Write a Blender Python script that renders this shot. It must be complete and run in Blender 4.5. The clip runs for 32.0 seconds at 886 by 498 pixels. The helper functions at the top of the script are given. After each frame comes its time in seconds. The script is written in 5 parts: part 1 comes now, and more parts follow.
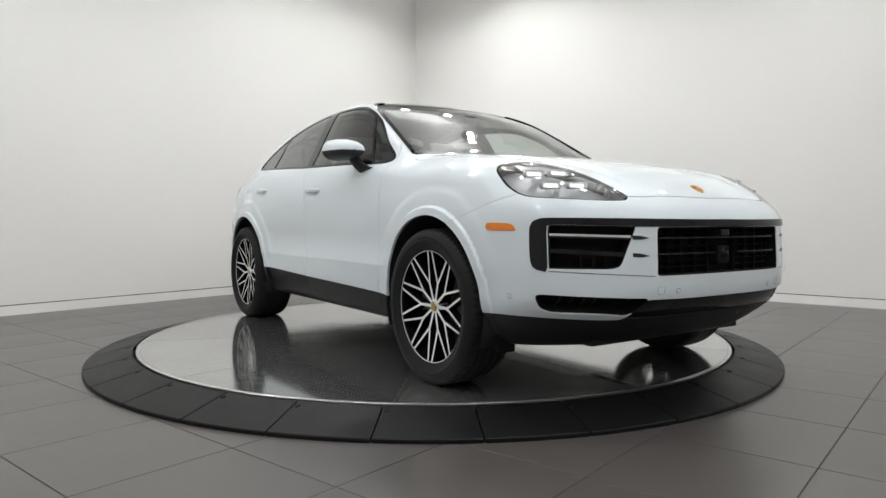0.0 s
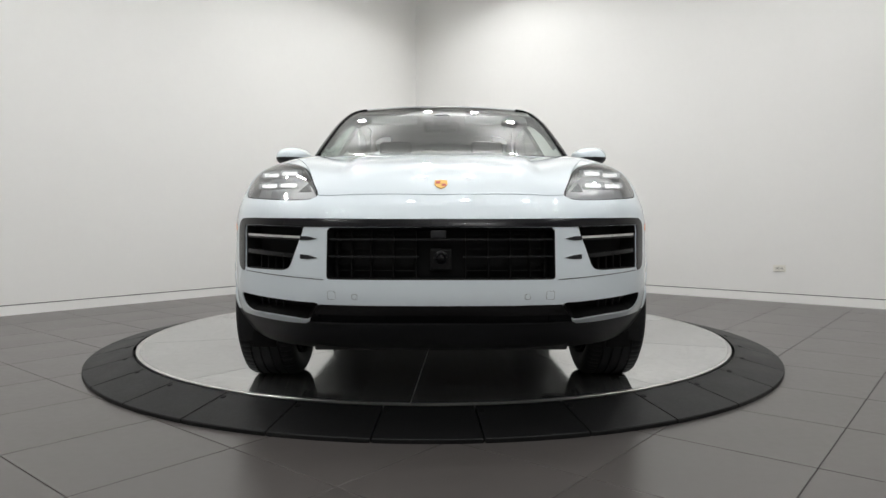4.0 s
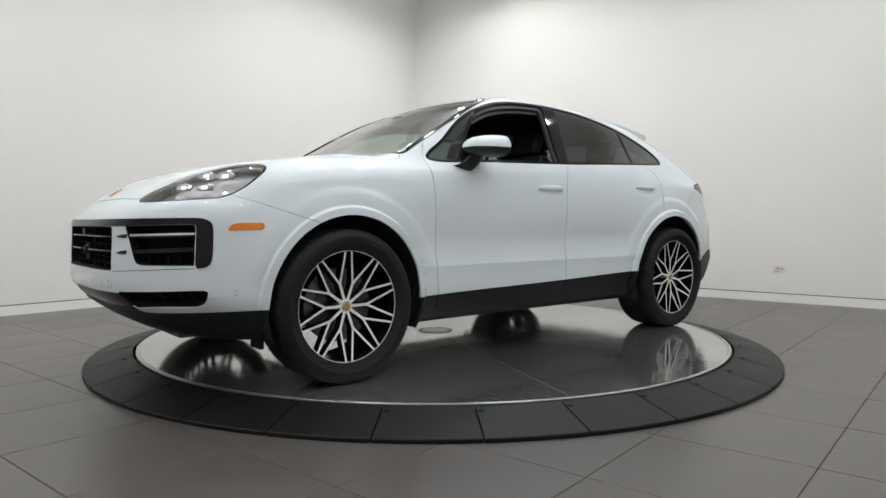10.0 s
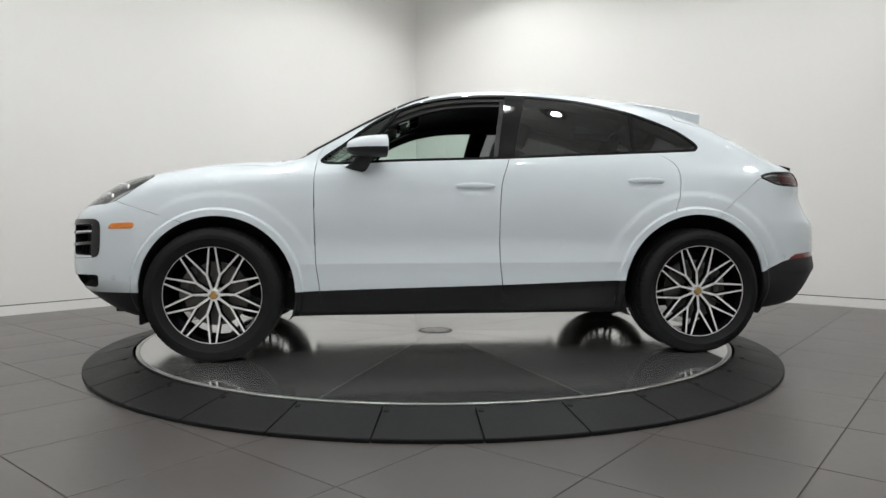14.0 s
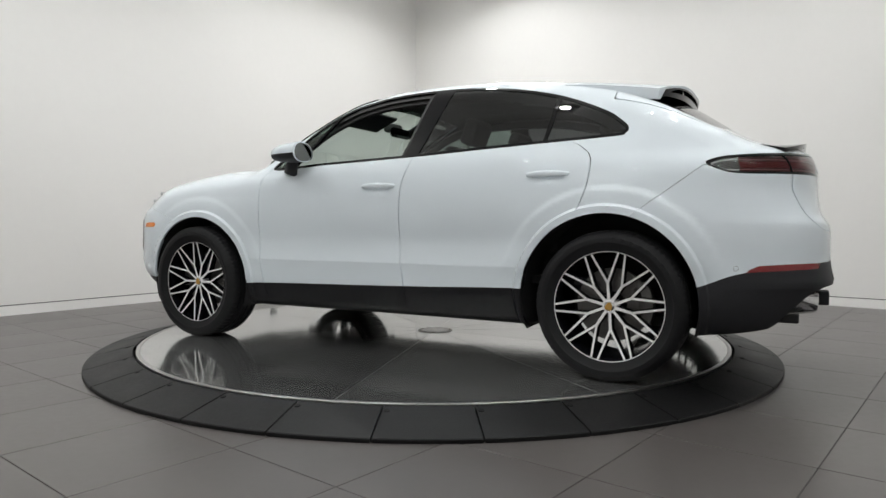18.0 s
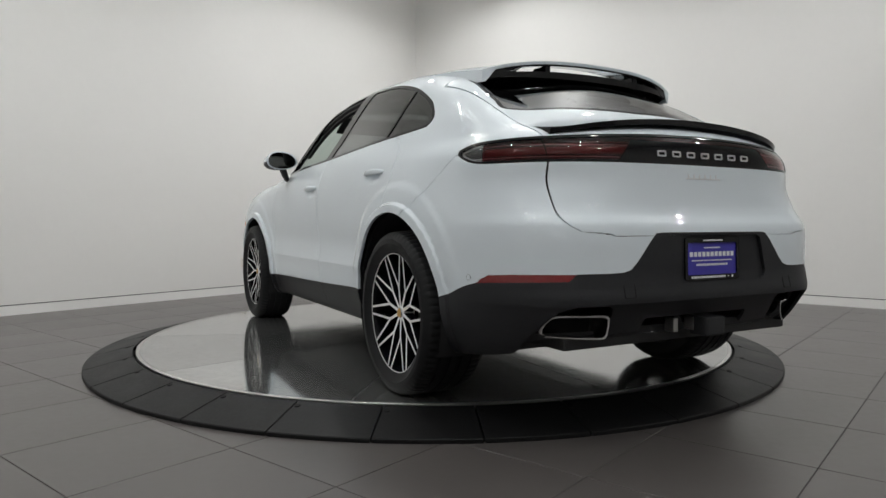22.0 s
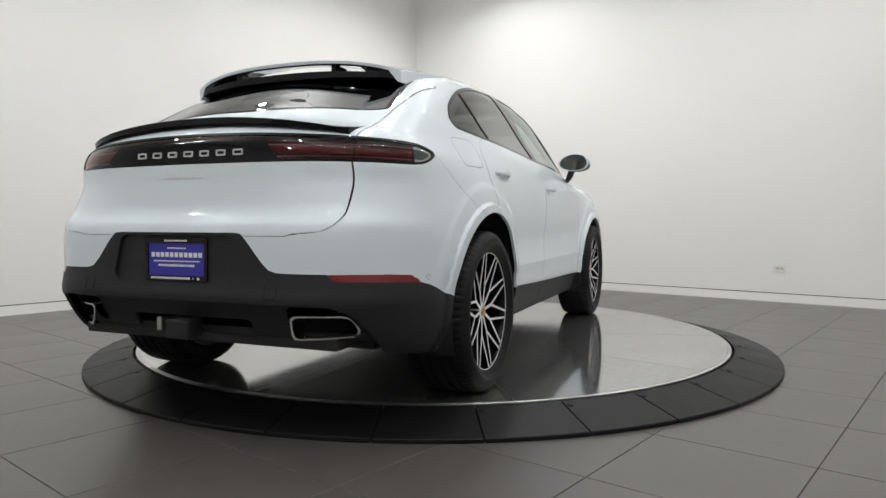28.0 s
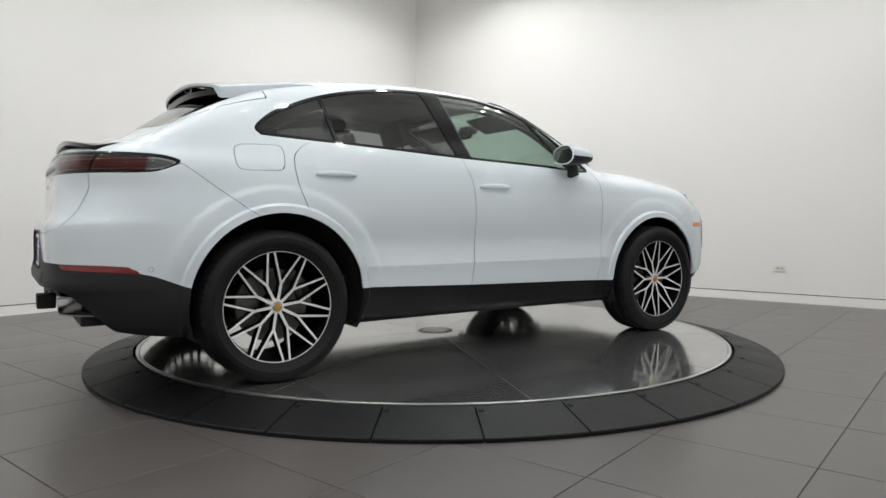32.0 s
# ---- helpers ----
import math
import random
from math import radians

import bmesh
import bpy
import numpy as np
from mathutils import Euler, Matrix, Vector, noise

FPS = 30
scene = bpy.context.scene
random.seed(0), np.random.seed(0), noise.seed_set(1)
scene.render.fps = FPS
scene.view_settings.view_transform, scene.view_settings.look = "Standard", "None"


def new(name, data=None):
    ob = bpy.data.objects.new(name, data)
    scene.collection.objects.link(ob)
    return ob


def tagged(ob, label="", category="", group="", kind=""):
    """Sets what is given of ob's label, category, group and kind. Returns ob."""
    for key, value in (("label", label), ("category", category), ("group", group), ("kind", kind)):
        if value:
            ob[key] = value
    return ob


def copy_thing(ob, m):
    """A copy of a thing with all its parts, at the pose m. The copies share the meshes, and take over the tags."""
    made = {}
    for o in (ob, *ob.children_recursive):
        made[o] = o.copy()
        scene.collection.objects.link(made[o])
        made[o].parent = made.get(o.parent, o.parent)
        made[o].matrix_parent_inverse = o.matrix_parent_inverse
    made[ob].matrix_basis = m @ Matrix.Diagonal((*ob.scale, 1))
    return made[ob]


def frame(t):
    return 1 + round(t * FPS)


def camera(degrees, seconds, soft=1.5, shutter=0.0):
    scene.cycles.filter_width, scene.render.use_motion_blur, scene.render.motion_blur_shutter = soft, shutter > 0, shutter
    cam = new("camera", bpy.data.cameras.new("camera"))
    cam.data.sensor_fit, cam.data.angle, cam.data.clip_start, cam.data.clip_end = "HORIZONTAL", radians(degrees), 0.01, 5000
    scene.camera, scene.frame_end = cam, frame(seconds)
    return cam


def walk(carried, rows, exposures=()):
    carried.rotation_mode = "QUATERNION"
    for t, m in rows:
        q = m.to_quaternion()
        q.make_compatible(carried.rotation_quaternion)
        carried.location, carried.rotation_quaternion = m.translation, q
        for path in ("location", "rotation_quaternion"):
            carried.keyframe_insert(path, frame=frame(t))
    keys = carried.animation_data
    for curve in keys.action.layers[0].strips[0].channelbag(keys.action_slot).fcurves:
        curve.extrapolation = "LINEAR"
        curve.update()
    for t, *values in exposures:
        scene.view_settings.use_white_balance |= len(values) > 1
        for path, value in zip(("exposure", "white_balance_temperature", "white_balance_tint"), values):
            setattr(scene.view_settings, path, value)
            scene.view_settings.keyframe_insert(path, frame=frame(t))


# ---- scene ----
cam = camera(67.06, 32.0, soft=1.5, shutter=0.0)
CAM_POSE = Matrix.Translation((0.0, -4.932, 0.803)) @ Euler((radians(90 - 2.33), 0, radians(-0.67))).to_matrix().to_4x4()
walk(cam, [(0.0, CAM_POSE), (32.0, CAM_POSE)], ((0.0, 0.07), (1.0, -0.21), (2.0, -0.04), (3.5, 0.0), (6.0, 0.0), (9.0, 0.0), (17.0, 0.0), (20.0, 0.04), (21.0, 0.08), (22.0, -0.30), (23.0, 0.10), (26.0, 0.06), (32.0, 0.05)))

FLOOR_Z = -0.08          # the turntable's top is z = 0, its axis stands at x = y = 0
GRID = radians(50.0)     # direction of one wall and of the floor joints
TABLE_R, RAMP_R = 2.02, 2.31
CEIL_Z, LAMP_Z = 5.0, 4.25      # ceiling, and the spotlights hanging under it


def room(u, v, z=0.0):
    """A place in the room, from metres along the two wall directions."""
    c, s = math.cos(GRID), math.sin(GRID)
    return Vector((u * c - v * s, u * s + v * c, z))

# ---- world, lamps, exposure ----
world = bpy.data.worlds.new("world")
scene.world = world
world.use_nodes = True
world.node_tree.nodes["Background"].inputs["Color"].default_value = (0.5, 0.5, 0.5, 1)
world.node_tree.nodes["Background"].inputs["Strength"].default_value = 0.02
scene.view_settings.exposure = 0.0
LAMP_SPOTS = [(2.75, 2.5, 17), (3.05, 1.75, 18), (2.5, 0.6, 17), (2.2, -0.9, 15), (1.2, 2.55, 18), (-0.9, 2.0, 22), (1.65, -1.95, 17), (-2.4, 2.1, 21), (3.2, -2.2, 9), (2.3, -3.8, 14), (2.1, -5.4, 20),
              (-3.8, 2.0, 21), (-5.4, 2.0, 21), (0.4, 0.2, 18), (-1.2, -1.0, 12), (-3.9, -3.4, 17), (-2.4, -3.9, 12), (-1.2, -3.4, 14), (-4.1, -1.9, 12), (-3.6, -0.6, 14),
              (-6.4, -1.4, 34), (-1.6, -6.2, 34), (-6.0, -6.0, 40), (-0.2, -2.0, 10)]
# the fittings over the car and the camera hang in pairs
LAMP_SPOTS = [(u + d * 0.22, v - d * 0.19, w / 2) if u < 0.5 and v < 2.5 else (u, v, w) for u, v, w in LAMP_SPOTS for d in ((-1, 1) if u < 0.5 and v < 2.5 else (0,))]
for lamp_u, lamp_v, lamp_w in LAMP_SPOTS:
    lamp = bpy.data.lights.new("spot_lamp", "AREA")
    lamp.shape, lamp.size, lamp.energy, lamp.color = "DISK", 0.12, lamp_w, (0.99, 1.0, 0.99)
    new("spot_lamp", lamp).matrix_world = Matrix.Translation(room(lamp_u, lamp_v, LAMP_Z))
    # unseen upward fill lamp, added over each fitting to brighten the ceiling
    fill = bpy.data.lights.new("spot_wash", "AREA")
    fill.shape, fill.size, fill.energy, fill.color = "DISK", 0.2, lamp_w * 0.46, (0.99, 1.0, 0.99)
    new("spot_wash", fill).matrix_world = Matrix.Translation(room(lamp_u, lamp_v, LAMP_Z + 0.19)) @ Matrix.Rotation(math.pi, 4, "X")

# ---- materials ----
def material(name, color, rough=0.5, metal=0.0, **more):
    """A Principled material. more: noise (scale), amount, bump, coat, ior, transmission, emission, glow, aniso, rough_var."""
    m = bpy.data.materials.new(name)
    m.use_nodes = True
    nodes, links = m.node_tree.nodes, m.node_tree.links
    b = nodes["Principled BSDF"]
    b.inputs["Base Color"].default_value = (*color, 1)
    b.inputs["Roughness"].default_value = rough
    b.inputs["Metallic"].default_value = metal
    b.inputs["Coat Weight"].default_value = more.get("coat", 0.0)
    b.inputs["Coat Roughness"].default_value = 0.012
    b.inputs["IOR"].default_value = more.get("ior", 1.5)
    b.inputs["Transmission Weight"].default_value = more.get("transmission", 0.0)
    b.inputs["Specular IOR Level"].default_value = more.get("spec", 0.5)
    if "glow" in more:
        b.inputs["Emission Color"].default_value = (*more.get("emission", color), 1)
        b.inputs["Emission Strength"].default_value = more["glow"]
    if "noise" in more:
        coord = nodes.new("ShaderNodeTexCoord")
        big, fine, mix = nodes.new("ShaderNodeTexNoise"), nodes.new("ShaderNodeTexNoise"), nodes.new("ShaderNodeMix")
        big.inputs["Scale"].default_value, fine.inputs["Scale"].default_value = more["noise"], more["noise"] * 14
        big.inputs["Detail"].default_value, fine.inputs["Detail"].default_value = 6, 3
        for n in (big, fine):
            links.new(coord.outputs["Object"], n.inputs["Vector"])
        add = nodes.new("ShaderNodeMath")
        add.operation = "ADD"
        links.new(big.outputs["Fac"], add.inputs[0])
        links.new(fine.outputs["Fac"], add.inputs[1])
        span = nodes.new("ShaderNodeMapRange")
        span.inputs["From Min"].default_value, span.inputs["From Max"].default_value = 0.5, 1.5
        links.new(add.outputs[0], span.inputs["Value"])
        mix.data_type = "RGBA"
        k = more.get("amount", 0.12)
        mix.inputs["A"].default_value = (*[c * (1 - k) for c in color], 1)
        mix.inputs["B"].default_value = (*[min(1, c * (1 + k)) for c in color], 1)
        links.new(span.outputs["Result"], mix.inputs["Factor"])
        links.new(mix.outputs["Result"], b.inputs["Base Color"])
        if "rough_var" in more:
            r = nodes.new("ShaderNodeMapRange")
            r.inputs["To Min"].default_value, r.inputs["To Max"].default_value = rough - more["rough_var"], rough + more["rough_var"]
            links.new(span.outputs["Result"], r.inputs["Value"])
            links.new(r.outputs["Result"], b.inputs["Roughness"])
        if "bump" in more:
            bump = nodes.new("ShaderNodeBump")
            bump.inputs["Strength"].default_value, bump.inputs["Distance"].default_value = more["bump"], more.get("depth", 0.002)
            links.new(fine.outputs["Fac"], bump.inputs["Height"])
            links.new(bump.outputs["Normal"], b.inputs["Normal"])
    return m


def glass(name, tint, clear, base=0.09, power=4.0):
    """A thin pane: a mirror coat over tinted see-through glass; the gloss grows from base towards grazing angles on both faces alike."""
    m = bpy.data.materials.new(name)
    m.use_nodes = True
    nodes, links = m.node_tree.nodes, m.node_tree.links
    nodes.remove(nodes["Principled BSDF"])
    see, shine, mix = nodes.new("ShaderNodeBsdfTransparent"), nodes.new("ShaderNodeBsdfGlossy"), nodes.new("ShaderNodeMixShader")
    edge, rise, span = nodes.new("ShaderNodeLayerWeight"), nodes.new("ShaderNodeMath"), nodes.new("ShaderNodeMapRange")
    see.inputs["Color"].default_value = (*[c * clear for c in tint], 1)
    shine.inputs["Roughness"].default_value = 0.0
    edge.inputs["Blend"].default_value = 0.5
    rise.operation, rise.inputs[1].default_value = "POWER", power
    span.inputs["To Min"].default_value, span.inputs["To Max"].default_value = base, 1.0
    links.new(edge.outputs["Facing"], rise.inputs[0])
    links.new(rise.outputs[0], span.inputs["Value"])
    links.new(span.outputs["Result"], mix.inputs[0])
    links.new(see.outputs[0], mix.inputs[1])
    links.new(shine.outputs[0], mix.inputs[2])
    links.new(mix.outputs[0], nodes["Material Output"].inputs["Surface"])
    return m


WHITE = material("white_car_paint", (0.725, 0.79, 0.835), 0.5, coat=1.0, spec=0.15)
CLADDING = material("black_grained_plastic", (0.022, 0.0225, 0.025), 0.5, spec=0.28, noise=9, amount=0.15, bump=0.15, depth=0.0005)
SILL_BLACK = material("satin_black_sill", (0.010, 0.010, 0.0115), 0.4, spec=0.2, noise=9, amount=0.15, bump=0.1, depth=0.0004)
GLOSS_BLACK = material("gloss_black_trim", (0.005, 0.005, 0.006), 0.06, spec=0.32)
GAP = material("shadow_gap_seal", (0.004, 0.004, 0.0042), 0.7, spec=0.2)
RUBBER = material("tyre_rubber", (0.010, 0.010, 0.011), 0.6, spec=0.22, noise=20, amount=0.2, bump=0.2, depth=0.0008)
LINER = material("wheel_liner_felt", (0.012, 0.012, 0.013), 0.9, noise=30, amount=0.3, bump=0.4)
DIAMOND = material("machined_alloy", (0.93, 0.925, 0.915), 0.36, 0.45)
RIM_BLACK = material("black_painted_alloy", (0.006, 0.006, 0.008), 0.22, spec=0.3, coat=0.1)
STEEL = material("brushed_steel", (0.56, 0.565, 0.56), 0.085, 0.9, noise=1.6, amount=0.3, rough_var=0.055)
steel_nodes = STEEL.node_tree.nodes
steel_dir = steel_nodes.new("ShaderNodeTangent")
steel_dir.direction_type, steel_dir.uv_map = "UV_MAP", "brushing"
STEEL.node_tree.links.new(steel_dir.outputs[0], steel_nodes["Principled BSDF"].inputs["Tangent"])
steel_nodes["Principled BSDF"].inputs["Anisotropic"].default_value = 0.7
# each panel was polished a little differently
steel_own, steel_span, steel_tone = steel_nodes.new("ShaderNodeObjectInfo"), steel_nodes.new("ShaderNodeMapRange"), steel_nodes.new("ShaderNodeMix")
steel_span.inputs["To Min"].default_value, steel_span.inputs["To Max"].default_value = 0.8, 1.1
steel_tone.data_type, steel_tone.blend_type = "RGBA", "MULTIPLY"
steel_tone.inputs["Factor"].default_value = 1.0
steel_from = steel_nodes["Principled BSDF"].inputs["Base Color"].links[0].from_socket
STEEL.node_tree.links.new(steel_own.outputs["Random"], steel_span.inputs["Value"])
STEEL.node_tree.links.new(steel_from, steel_tone.inputs["A"])
STEEL.node_tree.links.new(steel_span.outputs["Result"], steel_tone.inputs["B"])
STEEL.node_tree.links.new(steel_tone.outputs["Result"], steel_nodes["Principled BSDF"].inputs["Base Color"])
BRIGHT = material("plain_steel", (0.62, 0.61, 0.60), 0.3, 1.0)
CHROME = material("satin_chrome", (0.75, 0.75, 0.76), 0.15, 1.0)
SILVER = material("silver_lettering", (0.7, 0.7, 0.71), 0.3, 0.7)
IRON = material("cast_brake_iron", (0.16, 0.155, 0.15), 0.4, 1.0, noise=12, amount=0.2)
GOLD = material("gilded_enamel", (0.62, 0.36, 0.09), 0.35, 0.6)
RED = material("red_enamel", (0.35, 0.02, 0.02), 0.3)
AMBER = material("amber_reflector", (0.85, 0.24, 0.02), 0.25, coat=0.8, noise=60, amount=0.15)
RED_LENS = material("red_reflector", (0.20, 0.008, 0.010), 0.22, coat=0.8, noise=60, amount=0.25)
WALL = material("white_wall_paint", (0.80, 0.79, 0.77), 0.7, noise=1.2, amount=0.012, bump=0.05, depth=0.001)
CEILING = material("ceiling_paint", (0.80, 0.80, 0.79), 0.85, noise=1.5, amount=0.03)
TILE = material("grey_porcelain", (0.086, 0.0775, 0.074), 0.31, spec=0.52, noise=1.7, amount=0.08, rough_var=0.05, bump=0.04, depth=0.0006)
GROUT = material("dark_grout", (0.06, 0.055, 0.052), 0.8)
RAMP = material("black_rubber_ramp", (0.0085, 0.0085, 0.0088), 0.46, spec=0.17, noise=6, amount=0.25, rough_var=0.08, bump=0.12, depth=0.0008)
BLUE = material("blue_plate_enamel", (0.04, 0.03, 0.34), 0.35)
INK = material("white_print", (0.8, 0.8, 0.8), 0.5)
LEATHER = material("black_leather", (0.02, 0.02, 0.022), 0.45, noise=25, amount=0.2, bump=0.2, depth=0.001)
CABIN = material("dark_cabin_plastic", (0.017, 0.017, 0.018), 0.6, noise=12, amount=0.15)
CLEAR = glass("windscreen_glass", (0.80, 0.92, 0.86), 0.88, 0.11, 2.4)
SIDE_GLASS = glass("green_side_glass", (0.72, 0.90, 0.82), 0.85)
REAR_GLASS = glass("rear_screen_glass", (0.9, 0.95, 0.95), 0.24, 0.14, 2.2)
PRIVACY = glass("privacy_glass", (0.9, 0.95, 0.95), 0.24, 0.075, 3.5)
LAMP_GLASS = glass("clear_lamp_lens", (0.95, 0.96, 0.97), 0.9, 0.11, 3.0)
SMOKE_RED = glass("smoked_red_lens", (0.62, 0.20, 0.22), 0.85, 0.06)
LED = material("white_led", (1, 1, 1), 0.3, glow=1.4, emission=(1, 1, 0.97))
LAMP_FACE = material("lamp_housing", (0.8, 0.8, 0.8), 0.5)
LAMP_INNER = material("lamp_reflector_grey", (0.55, 0.555, 0.565), 0.3, 0.3)
TAIL_RED = material("tail_light_red", (0.13, 0.012, 0.018), 0.35)
BASE_PAINT = material("baseboard_paint", (0.86, 0.85, 0.83), 0.4, noise=3, amount=0.02)
IVORY = material("ivory_plate", (0.77, 0.745, 0.68), 0.4)

# ---- mesh helpers ----
def mesh_of(name, verts, faces, mat, smooth=False):
    me = bpy.data.meshes.new(name)
    me.from_pydata([tuple(v) for v in verts], [], [tuple(f) for f in faces])
    me.materials.append(mat)
    if smooth:
        me.shade_smooth()
    return me


def part(name, bm, mat, parent=None, label="", m=None, smooth=False):
    """Links a bmesh (or a mesh) as one mesh object under a thing or a part."""
    if isinstance(bm, bmesh.types.BMesh):
        me = bpy.data.meshes.new(name)
        bm.to_mesh(me)
        bm.free()
        me.materials.append(mat)
        if smooth:
            me.shade_smooth()
            me.set_sharp_from_angle(angle=radians(35))
    else:
        me = bm
    ob = new(name, me)
    ob.parent = parent
    if m is not None:
        ob.matrix_basis = m
    if label:
        ob["label"] = label
    return ob


def box(size, at=(0, 0, 0), bevel=0.0, m=None, seg=2):
    bm = bmesh.new()
    bmesh.ops.create_cube(bm, size=1, matrix=Matrix.Translation(at) @ Matrix.Diagonal((*size, 1)))
    if bevel:
        bmesh.ops.bevel(bm, geom=bm.edges[:], offset=bevel, segments=seg, affect="EDGES", profile=0.6)
    if m is not None:
        bmesh.ops.transform(bm, matrix=m, verts=bm.verts)
    return bm


def lathe(profile, steps=64, closed=False, axis="Z"):
    """A turned form: (radius, height) pairs swept round the axis."""
    bm = bmesh.new()
    rings = []
    for i in range(steps):
        a = 2 * math.pi * i / steps
        ring = []
        for r, h in profile:
            p = (r * math.cos(a), r * math.sin(a), h)
            ring.append(bm.verts.new(p if axis == "Z" else (p[0], p[2], p[1])))
        rings.append(ring)
    n = len(profile)
    for i in range(steps):
        a, b = rings[i], rings[(i + 1) % steps]
        for j in range(n if closed else n - 1):
            k = (j + 1) % n
            bm.faces.new((a[j], b[j], b[k], a[k]))
    bmesh.ops.recalc_face_normals(bm, faces=bm.faces[:])
    return bm


def prism(outline, depth, bevel=0.0):
    """A flat outline in x and y, raised from z = 0 to depth."""
    bm = bmesh.new()
    low = [bm.verts.new((x, y, 0)) for x, y in outline]
    high = [bm.verts.new((x, y, depth)) for x, y in outline]
    bm.faces.new(low[::-1])
    bm.faces.new(high)
    for i in range(len(low)):
        j = (i + 1) % len(low)
        bm.faces.new((low[i], low[j], high[j], high[i]))
    bmesh.ops.recalc_face_normals(bm, faces=bm.faces[:])
    if bevel:
        bmesh.ops.bevel(bm, geom=[e for e in bm.edges if abs(e.verts[0].co.z - depth) < 1e-6 and abs(e.verts[1].co.z - depth) < 1e-6], offset=bevel, segments=2, affect="EDGES", profile=0.6)
    return bm


def structure(ob, label, category):
    return tagged(ob, label, category, "", "structure")


# ---- the room ----
WALL_V, WALL_U = 3.95, 4.235     # the two walls behind the turntable
BACK_U, BACK_V = -9.0, -9.0
TURN = Matrix.Rotation(GRID, 4, "Z")
H = CEIL_Z - FLOOR_Z


def wall(name, size, at, label):
    ob = part(name, box(size, at), WALL, None, "", TURN)
    return structure(ob, label, "wall")


mid_u, mid_v, mid_z = (WALL_U + BACK_U) / 2, (WALL_V + BACK_V) / 2, (CEIL_Z + FLOOR_Z) / 2
BASE_H = 0.101                  # height of the flush white baseboard under its shadow groove
wall("wall_north", (WALL_U - BACK_U + 0.4, 0.2, H - BASE_H), (mid_u, WALL_V + 0.1, mid_z + BASE_H / 2), "plain white painted showroom wall")
wall("wall_east", (0.2, WALL_V - BACK_V + 0.0, H - BASE_H), (WALL_U + 0.1, mid_v, mid_z + BASE_H / 2), "plain white painted showroom wall")
wall("wall_south", (WALL_U - BACK_U + 0.4, 0.2, H), (mid_u, BACK_V - 0.1, mid_z), "plain white painted showroom wall")
wall("wall_west", (0.2, WALL_V - BACK_V, H), (BACK_U - 0.1, mid_v, mid_z), "plain white painted showroom wall")
structure(part("ceiling", box((WALL_U - BACK_U + 0.4, WALL_V - BACK_V + 0.4, 0.2), (mid_u, mid_v, CEIL_Z + 0.1)), CEILING, None, "", TURN), "plain matt grey ceiling", "ceiling")
structure(part("floor_screed", box((WALL_U - BACK_U + 0.4, WALL_V - BACK_V + 0.4, 0.2), (mid_u, mid_v, FLOOR_Z - 0.104)), GROUT, None, "", TURN), "dark grout bed under the floor tiles", "floor")
structure(part("baseboard", box((WALL_U - BACK_U, 0.16, BASE_H - 0.009), (mid_u, WALL_V + 0.083, FLOOR_Z + (BASE_H - 0.009) / 2)), BASE_PAINT, None, "", TURN), "flush white baseboard below a thin shadow groove", "baseboard")
structure(part("baseboard", box((0.16, WALL_V - BACK_V, BASE_H - 0.009), (WALL_U + 0.083, mid_v, FLOOR_Z + (BASE_H - 0.009) / 2)), BASE_PAINT, None, "", TURN), "flush white baseboard below a thin shadow groove", "baseboard")
for size, at in (((WALL_U - BACK_U, 0.14, 0.009), (mid_u, WALL_V + 0.085, FLOOR_Z + BASE_H - 0.0045)), ((0.14, WALL_V - BACK_V, 0.009), (WALL_U + 0.085, mid_v, FLOOR_Z + BASE_H - 0.0045))):
    structure(part("trim", box(size, at), GAP, None, "", TURN), "thin dark shadow groove above the baseboard", "trim")

# ---- the turntable ----
table = tagged(new("turntable"), "round brushed steel vehicle turntable disc set in the floor", "turntable")

# ---- the car's skin: curves along its length, blended into one smooth form ----
def curve(*knots):
    """A smooth function through (x, value) knots, with no overshoot between them."""
    k = np.array(sorted(knots), float)
    px, py = k[:, 0], k[:, 1]
    h, d = np.diff(px), np.diff(py) / np.diff(px)
    s = np.zeros(len(px))
    s[0], s[-1] = d[0], d[-1]
    for i in range(1, len(px) - 1):
        if d[i - 1] * d[i] > 0:
            w1, w2 = 2 * h[i] + h[i - 1], h[i] + 2 * h[i - 1]
            s[i] = (w1 + w2) / (w1 / d[i - 1] + w2 / d[i])

    def f(v):
        v = np.clip(np.asarray(v, float), px[0], px[-1])
        i = np.clip(np.searchsorted(px, v) - 1, 0, len(h) - 1)
        t = (v - px[i]) / h[i]
        return (py[i] * (1 + 2 * t) * (1 - t) ** 2 + s[i] * h[i] * t * (1 - t) ** 2 + py[i + 1] * t * t * (3 - 2 * t) + s[i + 1] * h[i] * t * t * (t - 1))
    return f


def smax(a, b, k):
    h = np.clip(0.5 + 0.5 * (a - b) / k, 0, 1)
    return b + (a - b) * h + k * h * (1 - h)


def step(a, b, v):
    t = np.clip((v - a) / (b - a), 0, 1)
    return t * t * (3 - 2 * t)


